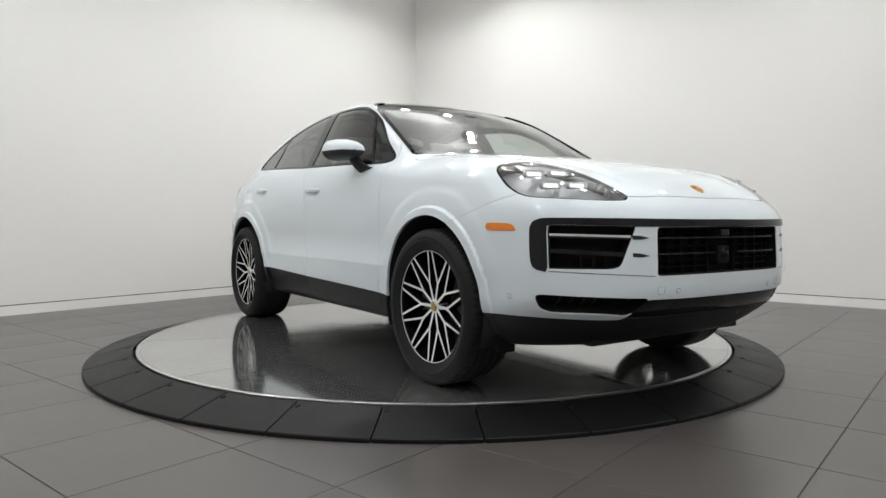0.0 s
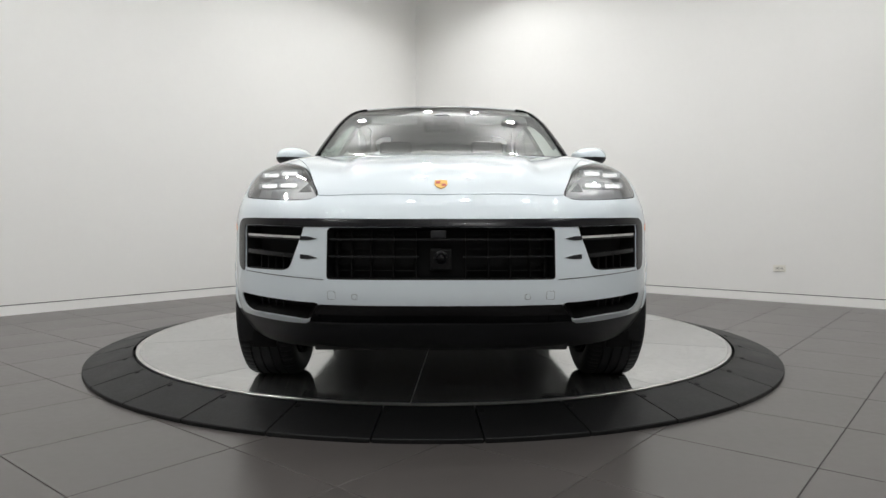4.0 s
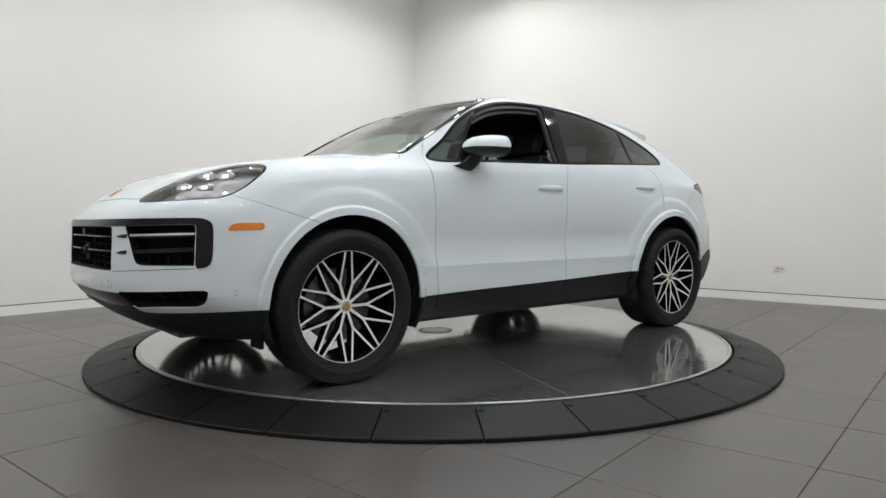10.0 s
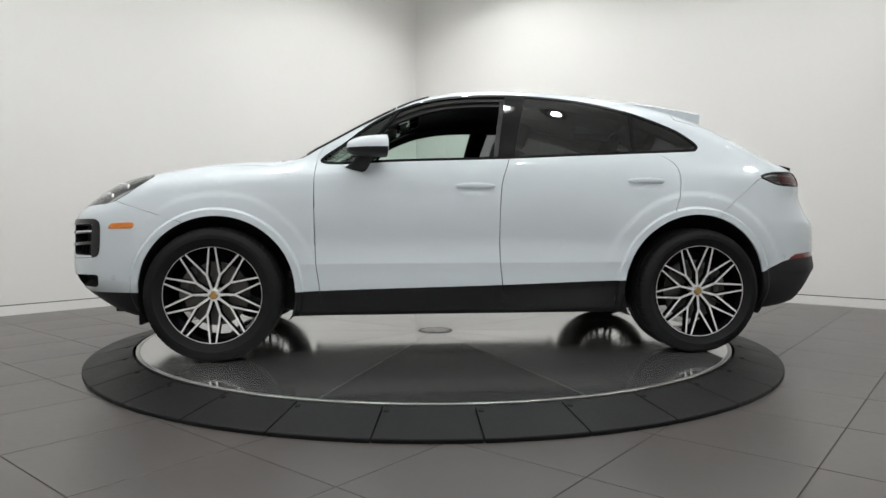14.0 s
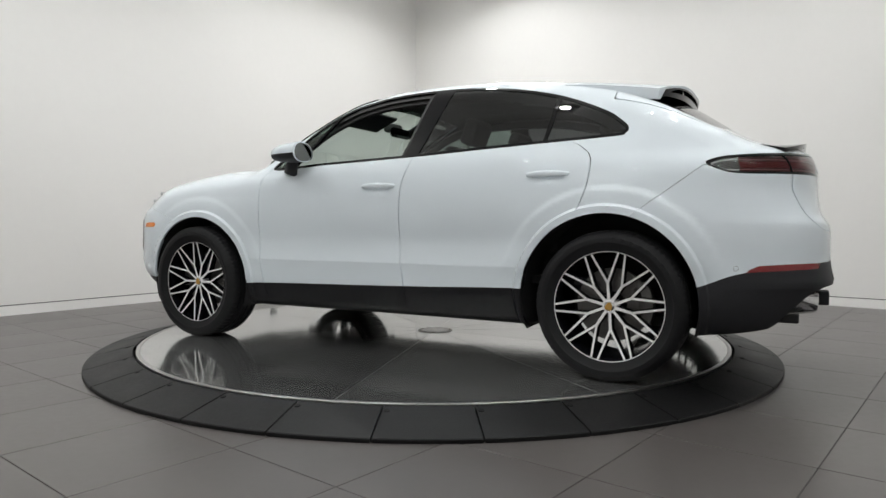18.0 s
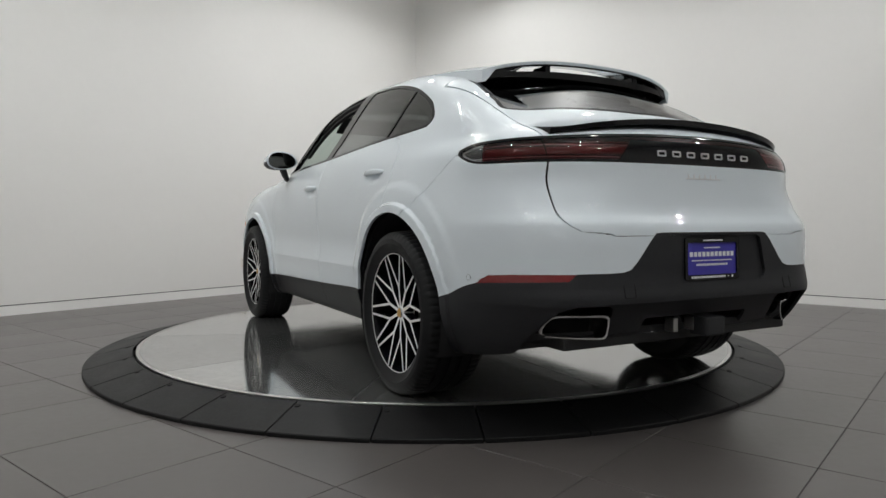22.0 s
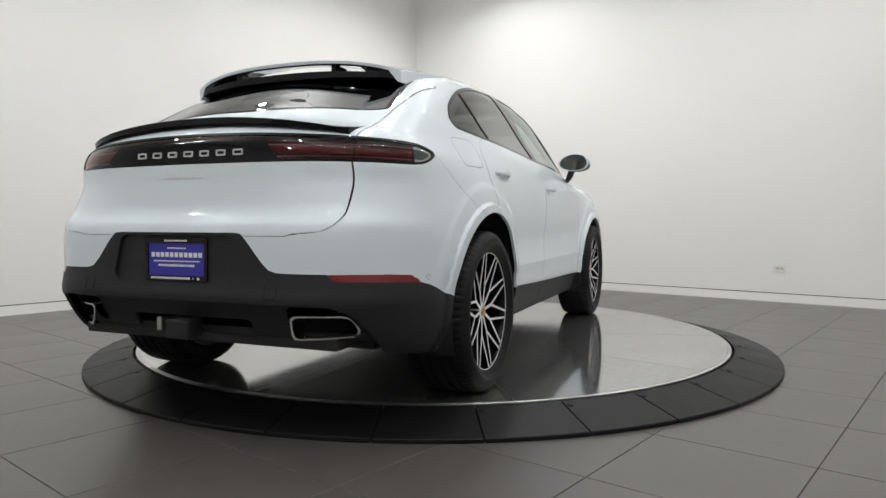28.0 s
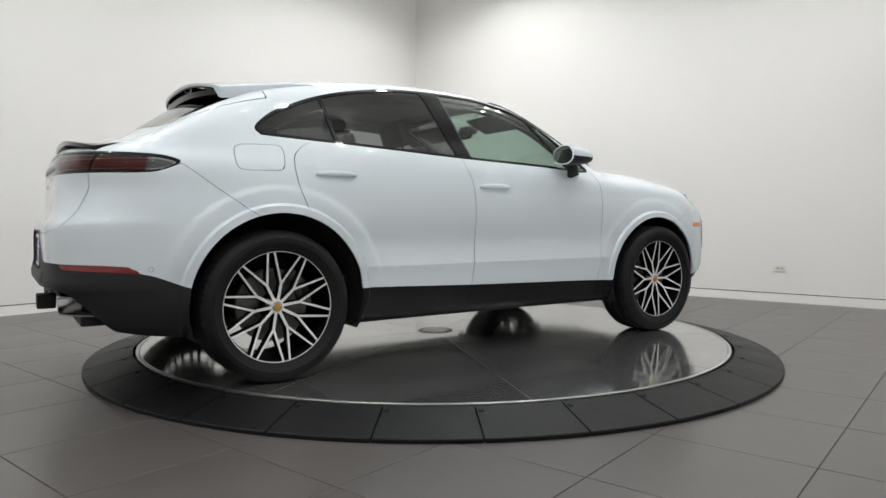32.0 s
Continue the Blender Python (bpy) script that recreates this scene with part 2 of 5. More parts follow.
# centre line seen from the side
TOP = curve((-2.6, 1.13), (-2.42, 1.175), (-2.25, 1.20), (-2.08, 1.245), (-1.9, 1.335), (-1.6, 1.485), (-1.35, 1.57), (-1.1, 1.625), (-0.75, 1.662), (-0.35, 1.676), (-0.05, 1.668), (0.15, 1.637), (0.35, 1.575),
            (0.6, 1.456), (0.85, 1.310), (1.02, 1.214), (1.12, 1.192), (1.3, 1.172), (1.6, 1.134), (1.9, 1.082), (2.1, 1.030), (2.25, 0.978), (2.36, 0.915), (2.6, 0.70))
CROWN = curve((-2.6, 0.16), (-2.2, 0.13), (-1.7, 0.11), (-1.0, 0.085), (0.0, 0.085), (0.6, 0.11), (1.0, 0.075), (1.4, 0.06), (2.0, 0.07), (2.4, 0.10))
# the rear window bulges between its edges
BULGE = curve((-2.06, 0.0), (-1.985, 0.006), (-1.9, 0.022), (-1.75, 0.045), (-1.6, 0.030), (-1.42, 0.008), (-1.3, 0.0))
# half widths at rising heights
SIDES = [
    (0.15, curve((-2.5, 0.72), (-1.45, 0.83), (0, 0.84), (1.45, 0.83), (2.5, 0.70))),
    (0.27, curve((-2.5, 0.82), (-1.45, 0.90), (-0.8, 0.885), (0, 0.88), (0.9, 0.885), (1.45, 0.90), (2.5, 0.80))),
    (0.40, curve((-2.5, 0.86), (-1.9, 0.93), (-1.45, 0.955), (-0.8, 0.925), (0, 0.918), (0.9, 0.92), (1.45, 0.95), (1.9, 0.935), (2.5, 0.86))),
    (0.52, curve((-2.5, 0.89), (-1.9, 0.93), (-1.45, 0.960), (-0.8, 0.930), (0, 0.922), (0.9, 0.925), (1.45, 0.955), (1.9, 0.942), (2.5, 0.89))),
    (0.66, curve((-2.5, 0.89), (-1.9, 0.935), (-1.45, 0.965), (-0.8, 0.938), (0, 0.930), (0.9, 0.932), (1.45, 0.958), (1.9, 0.948), (2.5, 0.90))),
    (0.82, curve((-2.5, 0.88), (-1.9, 0.93), (-1.45, 0.965), (-0.8, 0.955), (0, 0.948), (0.9, 0.945), (1.45, 0.955), (1.9, 0.945), (2.5, 0.89))),
    (0.96, curve((-2.5, 0.86), (-1.9, 0.905), (-1.45, 0.950), (-0.8, 0.952), (0, 0.948), (0.9, 0.940), (1.45, 0.935), (1.9, 0.915), (2.4, 0.83))),
    (1.08, curve((-2.5, 0.82), (-1.9, 0.880), (-1.45, 0.918), (-0.8, 0.930), (0, 0.930), (0.5, 0.925), (0.9, 0.905), (1.45, 0.888), (1.9, 0.870), (2.4, 0.74))),
    (1.17, curve((-2.5, 0.74), (-1.9, 0.815), (-1.45, 0.868), (-0.8, 0.897), (0, 0.897), (0.5, 0.875), (0.85, 0.815), (1.2, 0.775), (1.9, 0.74))),
    (1.30, curve((-2.2, 0.705), (-1.5, 0.785), (-0.8, 0.815), (0, 0.818), (0.4, 0.80), (0.7, 0.765), (1.0, 0.71), (1.5, 0.60))),
    (1.45, curve((-2.0, 0.625), (-1.5, 0.688), (-0.8, 0.725), (0, 0.735), (0.4, 0.715), (0.8, 0.67), (1.2, 0.6))),
    (1.60, curve((-1.8, 0.53), (-1.5, 0.57), (-0.8, 0.625), (0, 0.645), (0.4, 0.625), (0.8, 0.57))),
    (1.75, curve((-1.5, 0.42), (-0.8, 0.52), (0, 0.545), (0.4, 0.53))),
]
NOSE = curve((0.10, 1.98), (0.18, 2.08), (0.25, 2.16), (0.32, 2.265), (0.40, 2.370), (0.44, 2.408), (0.478, 2.428), (0.53, 2.434), (0.60, 2.435), (0.70, 2.43), (0.80, 2.425), (0.86, 2.405), (0.915, 2.355), (0.98, 2.29), (1.06, 2.20), (1.2, 2.0))
TAIL = curve((0.10, 1.94), (0.22, 2.175), (0.27, 2.268), (0.334, 2.350), (0.40, 2.392), (0.47, 2.426), (0.495, 2.441), (0.515, 2.443), (0.56, 2.435), (0.61, 2.429), (0.72, 2.428), (0.765, 2.425), (0.79, 2.419), (0.815, 2.404), (0.84, 2.389), (0.87, 2.379), (0.92, 2.373), (0.98, 2.369), (1.04, 2.367), (1.10, 2.362), (1.18, 2.35), (1.3, 2.25))
AXLES = {"front": (1.4475, 0.385), "rear": (-1.4475, 0.380)}
ARCHES = {"front": (1.425, 0.400, 0.437), "rear": (-1.425, 0.400, 0.447)}


def half_width(x, z):
    """Half width of the body at a place along it and a height."""
    zs = np.array([s[0] for s in SIDES])
    rows = np.array([s[1](x) for s in SIDES])
    zc = np.clip(z, zs[0], zs[-1])
    i = np.clip(np.searchsorted(zs, zc) - 1, 0, len(zs) - 2)
    pick = lambda j: np.take_along_axis(rows, np.clip(j, 0, len(zs) - 1)[None], 0)[0]
    y0, y1, ya, yb = pick(i), pick(i + 1), pick(i - 1), pick(i + 2)
    za, zb = zs[np.clip(i - 1, 0, None)], zs[np.clip(i + 2, None, len(zs) - 1)]
    h = zs[i + 1] - zs[i]
    m0, m1 = (y1 - ya) / (zs[i + 1] - za), (yb - y0) / (zb - zs[i])
    t = (zc - zs[i]) / h
    w = y0 * (1 + 2 * t) * (1 - t) ** 2 + m0 * h * t * (1 - t) ** 2 + y1 * t * t * (3 - 2 * t) + m1 * h * t * t * (t - 1)
    for ax, az, r in ARCHES.values():
        d = np.hypot(x - ax, z - az)
        haunch = 0.009 if ax < 0 else 0.0055
        w = w + 0.022 * (1 - step(r + 0.034, r + 0.050, d)) + 0.004 * (1 - step(r + 0.05, r + 0.24, d)) + haunch * (1 - step(r + 0.108, r + 0.150, d)) * step(0.50, 0.62, z)
    for hx, hz in ((-0.065, 0.996), (-1.115, 1.032)):
        w = w - 0.011 * np.exp(-((x - hx) / 0.075) ** 2 - ((z - hz) / 0.024) ** 2)
    door_part = step(-1.2, -0.9, x) * (1 - step(0.85, 1.1, x))
    # the lower doors swell out to a crease and fall in again below it
    swell = 0.019 * np.clip((0.72 - z) / 0.16, 0, 1) ** 1.7 - 0.07 * np.clip(0.56 - z, 0, 0.2)
    return w + swell * step(0.30, 0.42, z) * door_part


def skin(x, y, z):
    """Below zero inside the body."""
    y = np.abs(y)
    ridge = 0.025 * np.exp(-((y - 0.70) / 0.13) ** 2) * step(0.9, 1.4, x) * (1 - step(2.02, 2.30, x))
    ridge = ridge + 0.014 * (1 - step(0.415, 0.475, y + 0.06 * (x - 1.5))) * step(1.1, 1.4, x) * (1 - step(2.0, 2.28, x))
    ridge = ridge + BULGE(x) * np.clip(1 - (y / 0.53) ** 2, 0, 1)
    roof = z - (TOP(x) - CROWN(x) * y * y + ridge)
    side = (y - half_width(x, z)) * 0.9
    nose = (x - (NOSE(z) - 0.517 * y ** 3.47)) * 0.8
    high = step(0.80, 0.98, z)
    tail = (-x - (TAIL(z) - (0.603 - 0.043 * high) * y ** (5.96 - 1.56 * high))) * 0.8
    f = smax(side, roof, 0.10 - 0.055 * step(0.12, 0.3, x) * (1 - step(0.85, 1.1, x)))
    f = smax(f, nose, 0.10)
    f = smax(f, tail, 0.10)
    return smax(f, (0.24 + 0.02 * x * 0) - z, 0.06)


def slope(p, e=0.0015):
    """Unit normals of the skin."""
    g = np.stack([skin(*(p + d).T) - skin(*(p - d).T) for d in np.eye(3) * e], 1)
    return g / np.linalg.norm(g, axis=1)[:, None]


def cast(o, d, far=3.0, steps=90):
    """From inside the body outwards: the place where each ray leaves the skin."""
    lo, hi = np.zeros(len(o)), np.full(len(o), far)
    s = np.linspace(0, far, steps)
    for v in s[1:]:
        out = (skin(*(o + d * v).T) > 0) & (hi >= far)
        lo = np.where((hi >= far) & ~out, v, lo)
        hi = np.where(out, v, hi)
    for _ in range(28):
        mid = (lo + hi) / 2
        out = skin(*(o + d * mid[:, None]).T) > 0
        lo, hi = np.where(out, lo, mid), np.where(out, mid, hi)
    return o + d * ((lo + hi) / 2)[:, None]

# ---- cutting the skin into panels ----
def outline(points, fine=8, sharp=()):
    """A closed rounded outline through the points."""
    n, out = len(points), []
    p = [np.array(q, float) for q in points]
    for i in range(n):
        a, b, c, d = p[i - 1], p[i], p[(i + 1) % n], p[(i + 2) % n]
        for k in range(fine):
            t = k / fine
            out.append(0.5 * (2 * b + (c - a) * t + (2 * a - 5 * b + 4 * c - d) * t * t + (3 * b - a - 3 * c + d) * t ** 3))
    return np.array(out)


def inside(poly, u, v):
    """Signed distance to a closed outline, below zero within it."""
    p = np.array(poly, float)
    best, odd = np.full(len(u), 1e9), np.zeros(len(u), bool)
    for a, b in zip(p, np.roll(p, -1, 0)):
        e = b - a
        t = np.clip(((u - a[0]) * e[0] + (v - a[1]) * e[1]) / max(e @ e, 1e-12), 0, 1)
        best = np.minimum(best, np.hypot(u - a[0] - t * e[0], v - a[1] - t * e[1]))
        if abs(e[1]) > 1e-12:
            odd ^= ((a[1] > v) != (b[1] > v)) & (u < a[0] + (v - a[1]) / e[1] * e[0])
    return np.where(odd, -best, best)


def cut(piece, field):
    """Splits a triangle sheet where the field crosses zero: (within, without)."""
    V, T = piece
    if not len(T):
        return piece, piece
    f = field(V)
    f = np.where(np.abs(f) < 1e-7, 1e-7, f)
    neg = (f[T] < 0).sum(1)
    ins, outs = [tuple(t) for t in T[neg == 3]], [tuple(t) for t in T[neg == 0]]
    extra, made = [], {}

    def mid(i, j):
        key = (i, j) if i < j else (j, i)
        if key not in made:
            t = f[i] / (f[i] - f[j])
            made[key] = len(V) + len(extra)
            extra.append(V[i] + (V[j] - V[i]) * t)
        return made[key]
    for t in T[(neg == 1) | (neg == 2)]:
        t = list(t)
        lone = (f[t] < 0) if (f[t] < 0).sum() == 1 else (f[t] > 0)
        k = int(np.argmax(lone))
        a, b, c = t[k], t[(k + 1) % 3], t[(k + 2) % 3]
        ab, ac = mid(a, b), mid(a, c)
        one, two = (ins, outs) if f[a] < 0 else (outs, ins)
        one.append((a, ab, ac))
        two.append((ab, b, c))
        two.append((ab, c, ac))
    VV = np.vstack([V, extra]) if extra else V
    return compact(VV, ins), compact(VV, outs)


def scored(piece, field):
    """The same sheet with its edges laid along the field's zero line."""
    V, T = piece
    a, b = cut(piece, field)
    V2, T2 = joined(a, b)
    _, first, back = np.unique(np.round(V2, 7), axis=0, return_index=True, return_inverse=True)
    return V2[first], back.reshape(-1)[T2]


def snapped(piece):
    """The sheet's corners drawn onto the skin."""
    V, T = piece
    for _ in range(3):
        V = V - slope(V) * skin(*V.T)[:, None]
    return V, T


def compact(V, T):
    T = np.array(T, int).reshape(-1, 3)
    keep, T2 = np.unique(T, return_inverse=True)
    return V[keep], T2.reshape(-1, 3)


def welded(*pieces):
    """Sheets that meet along an edge, as one."""
    V2, T2 = joined(*pieces)
    _, first, back = np.unique(np.round(V2, 6), axis=0, return_index=True, return_inverse=True)
    return V2[first], back.reshape(-1)[T2]


def mirrored(piece):
    V, T = piece
    return V * (1, -1, 1), T[:, ::-1]


def joined(*pieces):
    n, Vs, Ts = 0, [], []
    for V, T in pieces:
        Vs.append(V)
        Ts.append(T + n)
        n += len(V)
    return np.vstack(Vs), np.vstack(Ts)


def sheet_mesh(name, piece, mat, thick=0.014, sink=0.0):
    """A panel from a piece of the skin, with its edges turned in by thick, set in by sink."""
    V, T = piece
    N = slope(V)
    P = V - N * sink
    edges = {}
    for t in T:
        for i in range(3):
            a, b = int(t[i]), int(t[(i + 1) % 3])
            key = (a, b) if a < b else (b, a)
            edges[key] = None if key in edges else (a, b)
    rim = [e for e in edges.values() if e and not (abs(V[e[0], 1]) < 1e-4 and abs(V[e[1], 1]) < 1e-4)]
    verts, faces, normals = list(map(tuple, P)), [tuple(map(int, t)) for t in T], [tuple(N[i]) for t in T for i in t]
    for a, b in rim:
        k = len(verts)
        q = [P[a], P[b], P[b] - N[b] * thick, P[a] - N[a] * thick]
        n = np.cross(q[1] - q[0], q[0] - q[3])
        n = n / (np.linalg.norm(n) + 1e-12)
        verts += [tuple(v) for v in q]
        faces.append((k, k + 3, k + 2, k + 1))
        normals += [tuple(n)] * 4
    me = bpy.data.meshes.new(name)
    me.from_pydata(verts, [], faces)
    me.materials.append(mat)
    me.shade_smooth()
    me.normals_split_custom_set(normals)
    return me


SPINE_Z, SPINE = 0.78, (-1.30, 1.45)


def skin_grid():
    """The left half of the skin as a triangle sheet."""
    starts, ways = [], []
    for a in np.linspace(0, 90, 64)[:-1]:
        starts.append((SPINE[0], 0.0)), ways.append((-math.cos(radians(a)), math.sin(radians(a))))
    for s in np.linspace(SPINE[0], SPINE[1], 170):
        starts.append((s, 0.0)), ways.append((0.0, 1.0))
    for a in np.linspace(90, 0, 74)[1:]:
        starts.append((SPINE[1], 0.0)), ways.append((math.cos(radians(a)), math.sin(radians(a))))
    rise = np.radians(np.concatenate([np.linspace(-48, -16.5, 36)[:-1], np.linspace(-16.5, -9.5, 21)[:-1], np.linspace(-9.5, 60, 79), np.linspace(60, 90, 30)[1:]]))
    c, r = len(starts), len(rise)
    O, D = np.zeros((c, r, 3)), np.zeros((c, r, 3))
    O[:, :, 0], O[:, :, 2] = np.array(starts)[:, :1], SPINE_Z
    D[:, :, :2] = np.array(ways)[:, None, :] * np.cos(rise)[None, :, None]
    D[:, :, 2] = np.sin(rise)
    V = cast(O.reshape(-1, 3), D.reshape(-1, 3))
    V[np.abs(V[:, 1]) < 1e-6, 1] = 0
    i = np.arange(c * r).reshape(c, r)
    a, b, d, e = i[:-1, :-1].ravel(), i[1:, :-1].ravel(), i[1:, 1:].ravel(), i[:-1, 1:].ravel()
    T = np.vstack([np.stack([a, d, b], 1), np.stack([a, e, d], 1)])
    area = np.linalg.norm(np.cross(V[T[:, 1]] - V[T[:, 0]], V[T[:, 2]] - V[T[:, 0]]), axis=1)
    return compact(V, T[area > 1e-9])


def below(fn):
    return lambda V: fn(V[:, 0], V[:, 1], V[:, 2])


def grow(fn, by):
    return lambda V: fn(V) - by


# outlines, in metres along, across and up
DLO = outline([(0.837, 1.150), (0.687, 1.295), (0.486, 1.446), (0.24, 1.553), (-0.01, 1.600), (-0.387, 1.612), (-0.728, 1.587), (-1.079, 1.511), (-1.351, 1.404), (-1.455, 1.338), (-1.503, 1.288), (-1.488, 1.255), (-1.41, 1.240), (-0.678, 1.202), (-0.276, 1.181), (0.336, 1.160)])
SCREEN = outline([(1.045, -0.6), (1.045, -0.3), (1.045, 0.0), (1.035, 0.3), (1.012, 0.58), (0.985, 0.735), (0.955, 0.762), (0.887, 0.757), (0.80, 0.745), (0.644, 0.72), (0.477, 0.692), (0.309, 0.648), (0.215, 0.612), (0.186, 0.59), (0.182, 0.54), (0.192, 0.3), (0.205, 0.0), (0.205, -0.3), (0.205, -0.6)])
REAR_SCREEN = outline([(-1.36, -0.6), (-1.36, -0.3), (-1.36, 0.0), (-1.38, 0.3), (-1.42, 0.56), (-1.62, 0.625), (-1.80, 0.655), (-1.915, 0.652), (-1.955, 0.40), (-1.985, 0.0), (-1.985, -0.3), (-1.985, -0.6)])
ROOF_GLASS = outline([(0.10, -0.25), (0.10, 0.0), (0.09, 0.3), (0.02, 0.46), (-0.5, 0.45), (-1.05, 0.41), (-1.14, 0.3), (-1.15, 0.0), (-1.15, -0.25)])
BONNET = outline([(2.327, -0.6), (2.327, -0.3), (2.327, 0.0), (2.313, 0.3), (2.287, 0.490), (2.22, 0.530), (2.10, 0.566), (1.98, 0.606), (1.86, 0.648), (1.70, 0.705), (1.5, 0.752), (1.2, 0.778), (1.0, 0.775), (1.01, 0.62), (1.055, 0.3), (1.068, 0.0), (1.068, -0.3), (1.068, -0.6)])
LAMP = outline([(0.503, 0.110), (0.535, 0.200), (0.578, 0.298), (0.622, 0.360), (0.69, 0.402), (0.727, 0.428), (0.774, 0.442), (0.808, 0.438), (0.844, 0.412), (0.864, 0.381), (0.876, 0.337), (0.881, 0.277), (0.868, 0.214), (0.825, 0.172), (0.70, 0.118), (0.56, 0.090)])
TAIL_BAR = outline([(0.913, 1.086), (0.855, 1.113), (0.77, 1.123), (0.593, 1.132), (0.40, 1.142), (0.22, 1.151), (0.0, 1.155), (-0.2, 1.155), (-0.2, 1.031), (0.0, 1.031), (0.22, 1.030), (0.593, 1.028), (0.80, 1.029), (0.872, 1.050)])
REFLECTOR = [(-2.050, 0.558), (-2.110, 0.598), (-2.25, 0.608), (-2.405, 0.610), (-2.385, 0.582), (-2.22, 0.574)]
MARKER = outline([(2.036, 0.770), (2.025, 0.782), (2.0, 0.796), (1.93, 0.799), (1.877, 0.799), (1.872, 0.790), (1.884, 0.770), (1.90, 0.766), (1.98, 0.765), (2.025, 0.764)], 4)
GRILLE = [(-0.2, 0.577), (0.451, 0.577), (0.448, 0.781), (-0.2, 0.781)]
INTAKE = outline([(0.546, 0.778), (0.556, 0.783), (0.70, 0.787), (0.830, 0.790), (0.836, 0.784), (0.836, 0.70), (0.836, 0.615), (0.830, 0.609), (0.70, 0.608), (0.640, 0.609), (0.608, 0.622), (0.586, 0.675)], 4)
MOUTH = outline([(-0.2, 0.812), (0.2, 0.813), (0.6, 0.817), (0.82, 0.820), (0.862, 0.813), (0.879, 0.785), (0.881, 0.70), (0.879, 0.63), (0.867, 0.604), (0.842, 0.596), (0.839, 0.62), (0.839, 0.70), (0.839, 0.780), (0.831, 0.791), (0.7, 0.788), (0.5, 0.783), (0.2, 0.782), (-0.2, 0.782)], 4)
LOW_INTAKE = outline([(0.485, 0.480), (0.55, 0.485), (0.744, 0.494), (0.850, 0.499), (0.866, 0.495), (0.862, 0.468), (0.847, 0.441), (0.825, 0.427), (0.803, 0.421), (0.70, 0.418), (0.60, 0.411), (0.540, 0.407), (0.508, 0.440)], 4)
FUEL = outline([(-1.624, 1.171), (-1.632, 1.12), (-1.625, 1.075), (-1.60, 1.058), (-1.50, 1.058), (-1.412, 1.062), (-1.391, 1.09), (-1.383, 1.14), (-1.388, 1.178), (-1.415, 1.193), (-1.50, 1.192), (-1.60, 1.187)], 4)
CHIN = curve((0.0, 0.475), (0.30, 0.476), (0.485, 0.477), (0.512, 0.445), (0.545, 0.388), (0.60, 0.387), (0.738, 0.392), (0.856, 0.398), (1.0, 0.404))
SILL = curve((-1.1, 0.452), (-0.97, 0.449), (-0.23, 0.425), (0.85, 0.400), (1.05, 0.392))
REAR_SKIRT_X = curve((-2.5, 0.588), (-2.36, 0.583), (-2.22, 0.576), (-2.066, 0.565), (-1.87, 0.497), (-1.7, 0.45))
REAR_SKIRT_Y = curve((0.0, 0.762), (0.298, 0.762), (0.318, 0.758), (0.335, 0.742), (0.432, 0.632), (0.452, 0.618), (0.50, 0.613), (0.675, 0.611))
SEAM_1 = curve((0.2, 0.84), (0.41, 0.850), (0.55, 0.868), (0.71, 0.875), (1.04, 0.879), (1.16, 0.868), (1.3, 0.80))
SEAM_2 = curve((0.2, -0.240), (0.43, -0.232), (0.55, -0.218), (0.71, -0.213), (0.85, -0.213), (1.01, -0.224), (1.18, -0.276), (1.7, -0.40))
SEAM_3 = curve((0.80, -1.26), (0.88, -1.292), (0.98, -1.325), (1.083, -1.338), (1.12, -1.335), (1.153, -1.322), (1.19, -1.282), (1.217, -1.235), (1.24, -1.15))
GATE_EDGE = curve((0.60, 0.0), (0.747, 0.30), (0.7478, 0.50), (0.752, 0.572), (0.763, 0.630), (0.785, 0.674), (0.81, 0.696), (0.84, 0.706), (0.93, 0.707), (1.131, 0.690), (1.185, 0.690), (1.25, 0.694), (1.32, 0.69), (1.7, 0.66))


def bar_angle(x, y):
    return np.arctan2(y, -(x + 1.2))


def skirt(x, y, z):
    front = CHIN(y)
    rear = np.where(y < 0.675, REAR_SKIRT_Y(y), REAR_SKIRT_X(x))
    rear = np.where(x < -2.0, rear, REAR_SKIRT_X(x))
    return z - np.where(x > 1.6, front, np.where(x < -1.6, rear, SILL(x)))


def in_door_front(V):
    return np.maximum(V[:, 0] - SEAM_1(V[:, 2]), SEAM_2(V[:, 2]) - V[:, 0])


def in_door_rear(V):
    return np.maximum(V[:, 0] - SEAM_2(V[:, 2]), SEAM_3(V[:, 2]) - V[:, 0]) * 0.9


def in_gate(V):
    return np.maximum(np.maximum(V[:, 1] - GATE_EDGE(V[:, 2]), V[:, 0] + 1.40), 0.7478 - V[:, 2])


def near_arch(k, by=0.0):
    ax, az, r = ARCHES[k]
    return lambda V: np.where(V[:, 1] > 0.4, np.hypot(V[:, 0] - ax, V[:, 2] - az) - r - by, 1.0)

# ---- the car ----
car = tagged(new("car"), "glossy white coupe SUV with black sills and two-tone alloy wheels", "car")


def panel(name, piece, mat, parent=None, label="", thick=0.014, sink=0.0):
    return part(name, sheet_mesh(name, piece, mat, thick, sink), mat, parent or car, label)


def pair(name, piece, mat, parents=(None, None), label="", thick=0.014, sink=0.0):
    """The same panel on the left and on the right."""
    return [panel(name, p, mat, q, label, thick, sink) for p, q in ((piece, parents[0]), (mirrored(piece), parents[1]))]


def whole(name, piece, mat, parent=None, label="", thick=0.014, sink=0.0):
    return panel(name, joined(piece, mirrored(piece)), mat, parent, label, thick, sink)


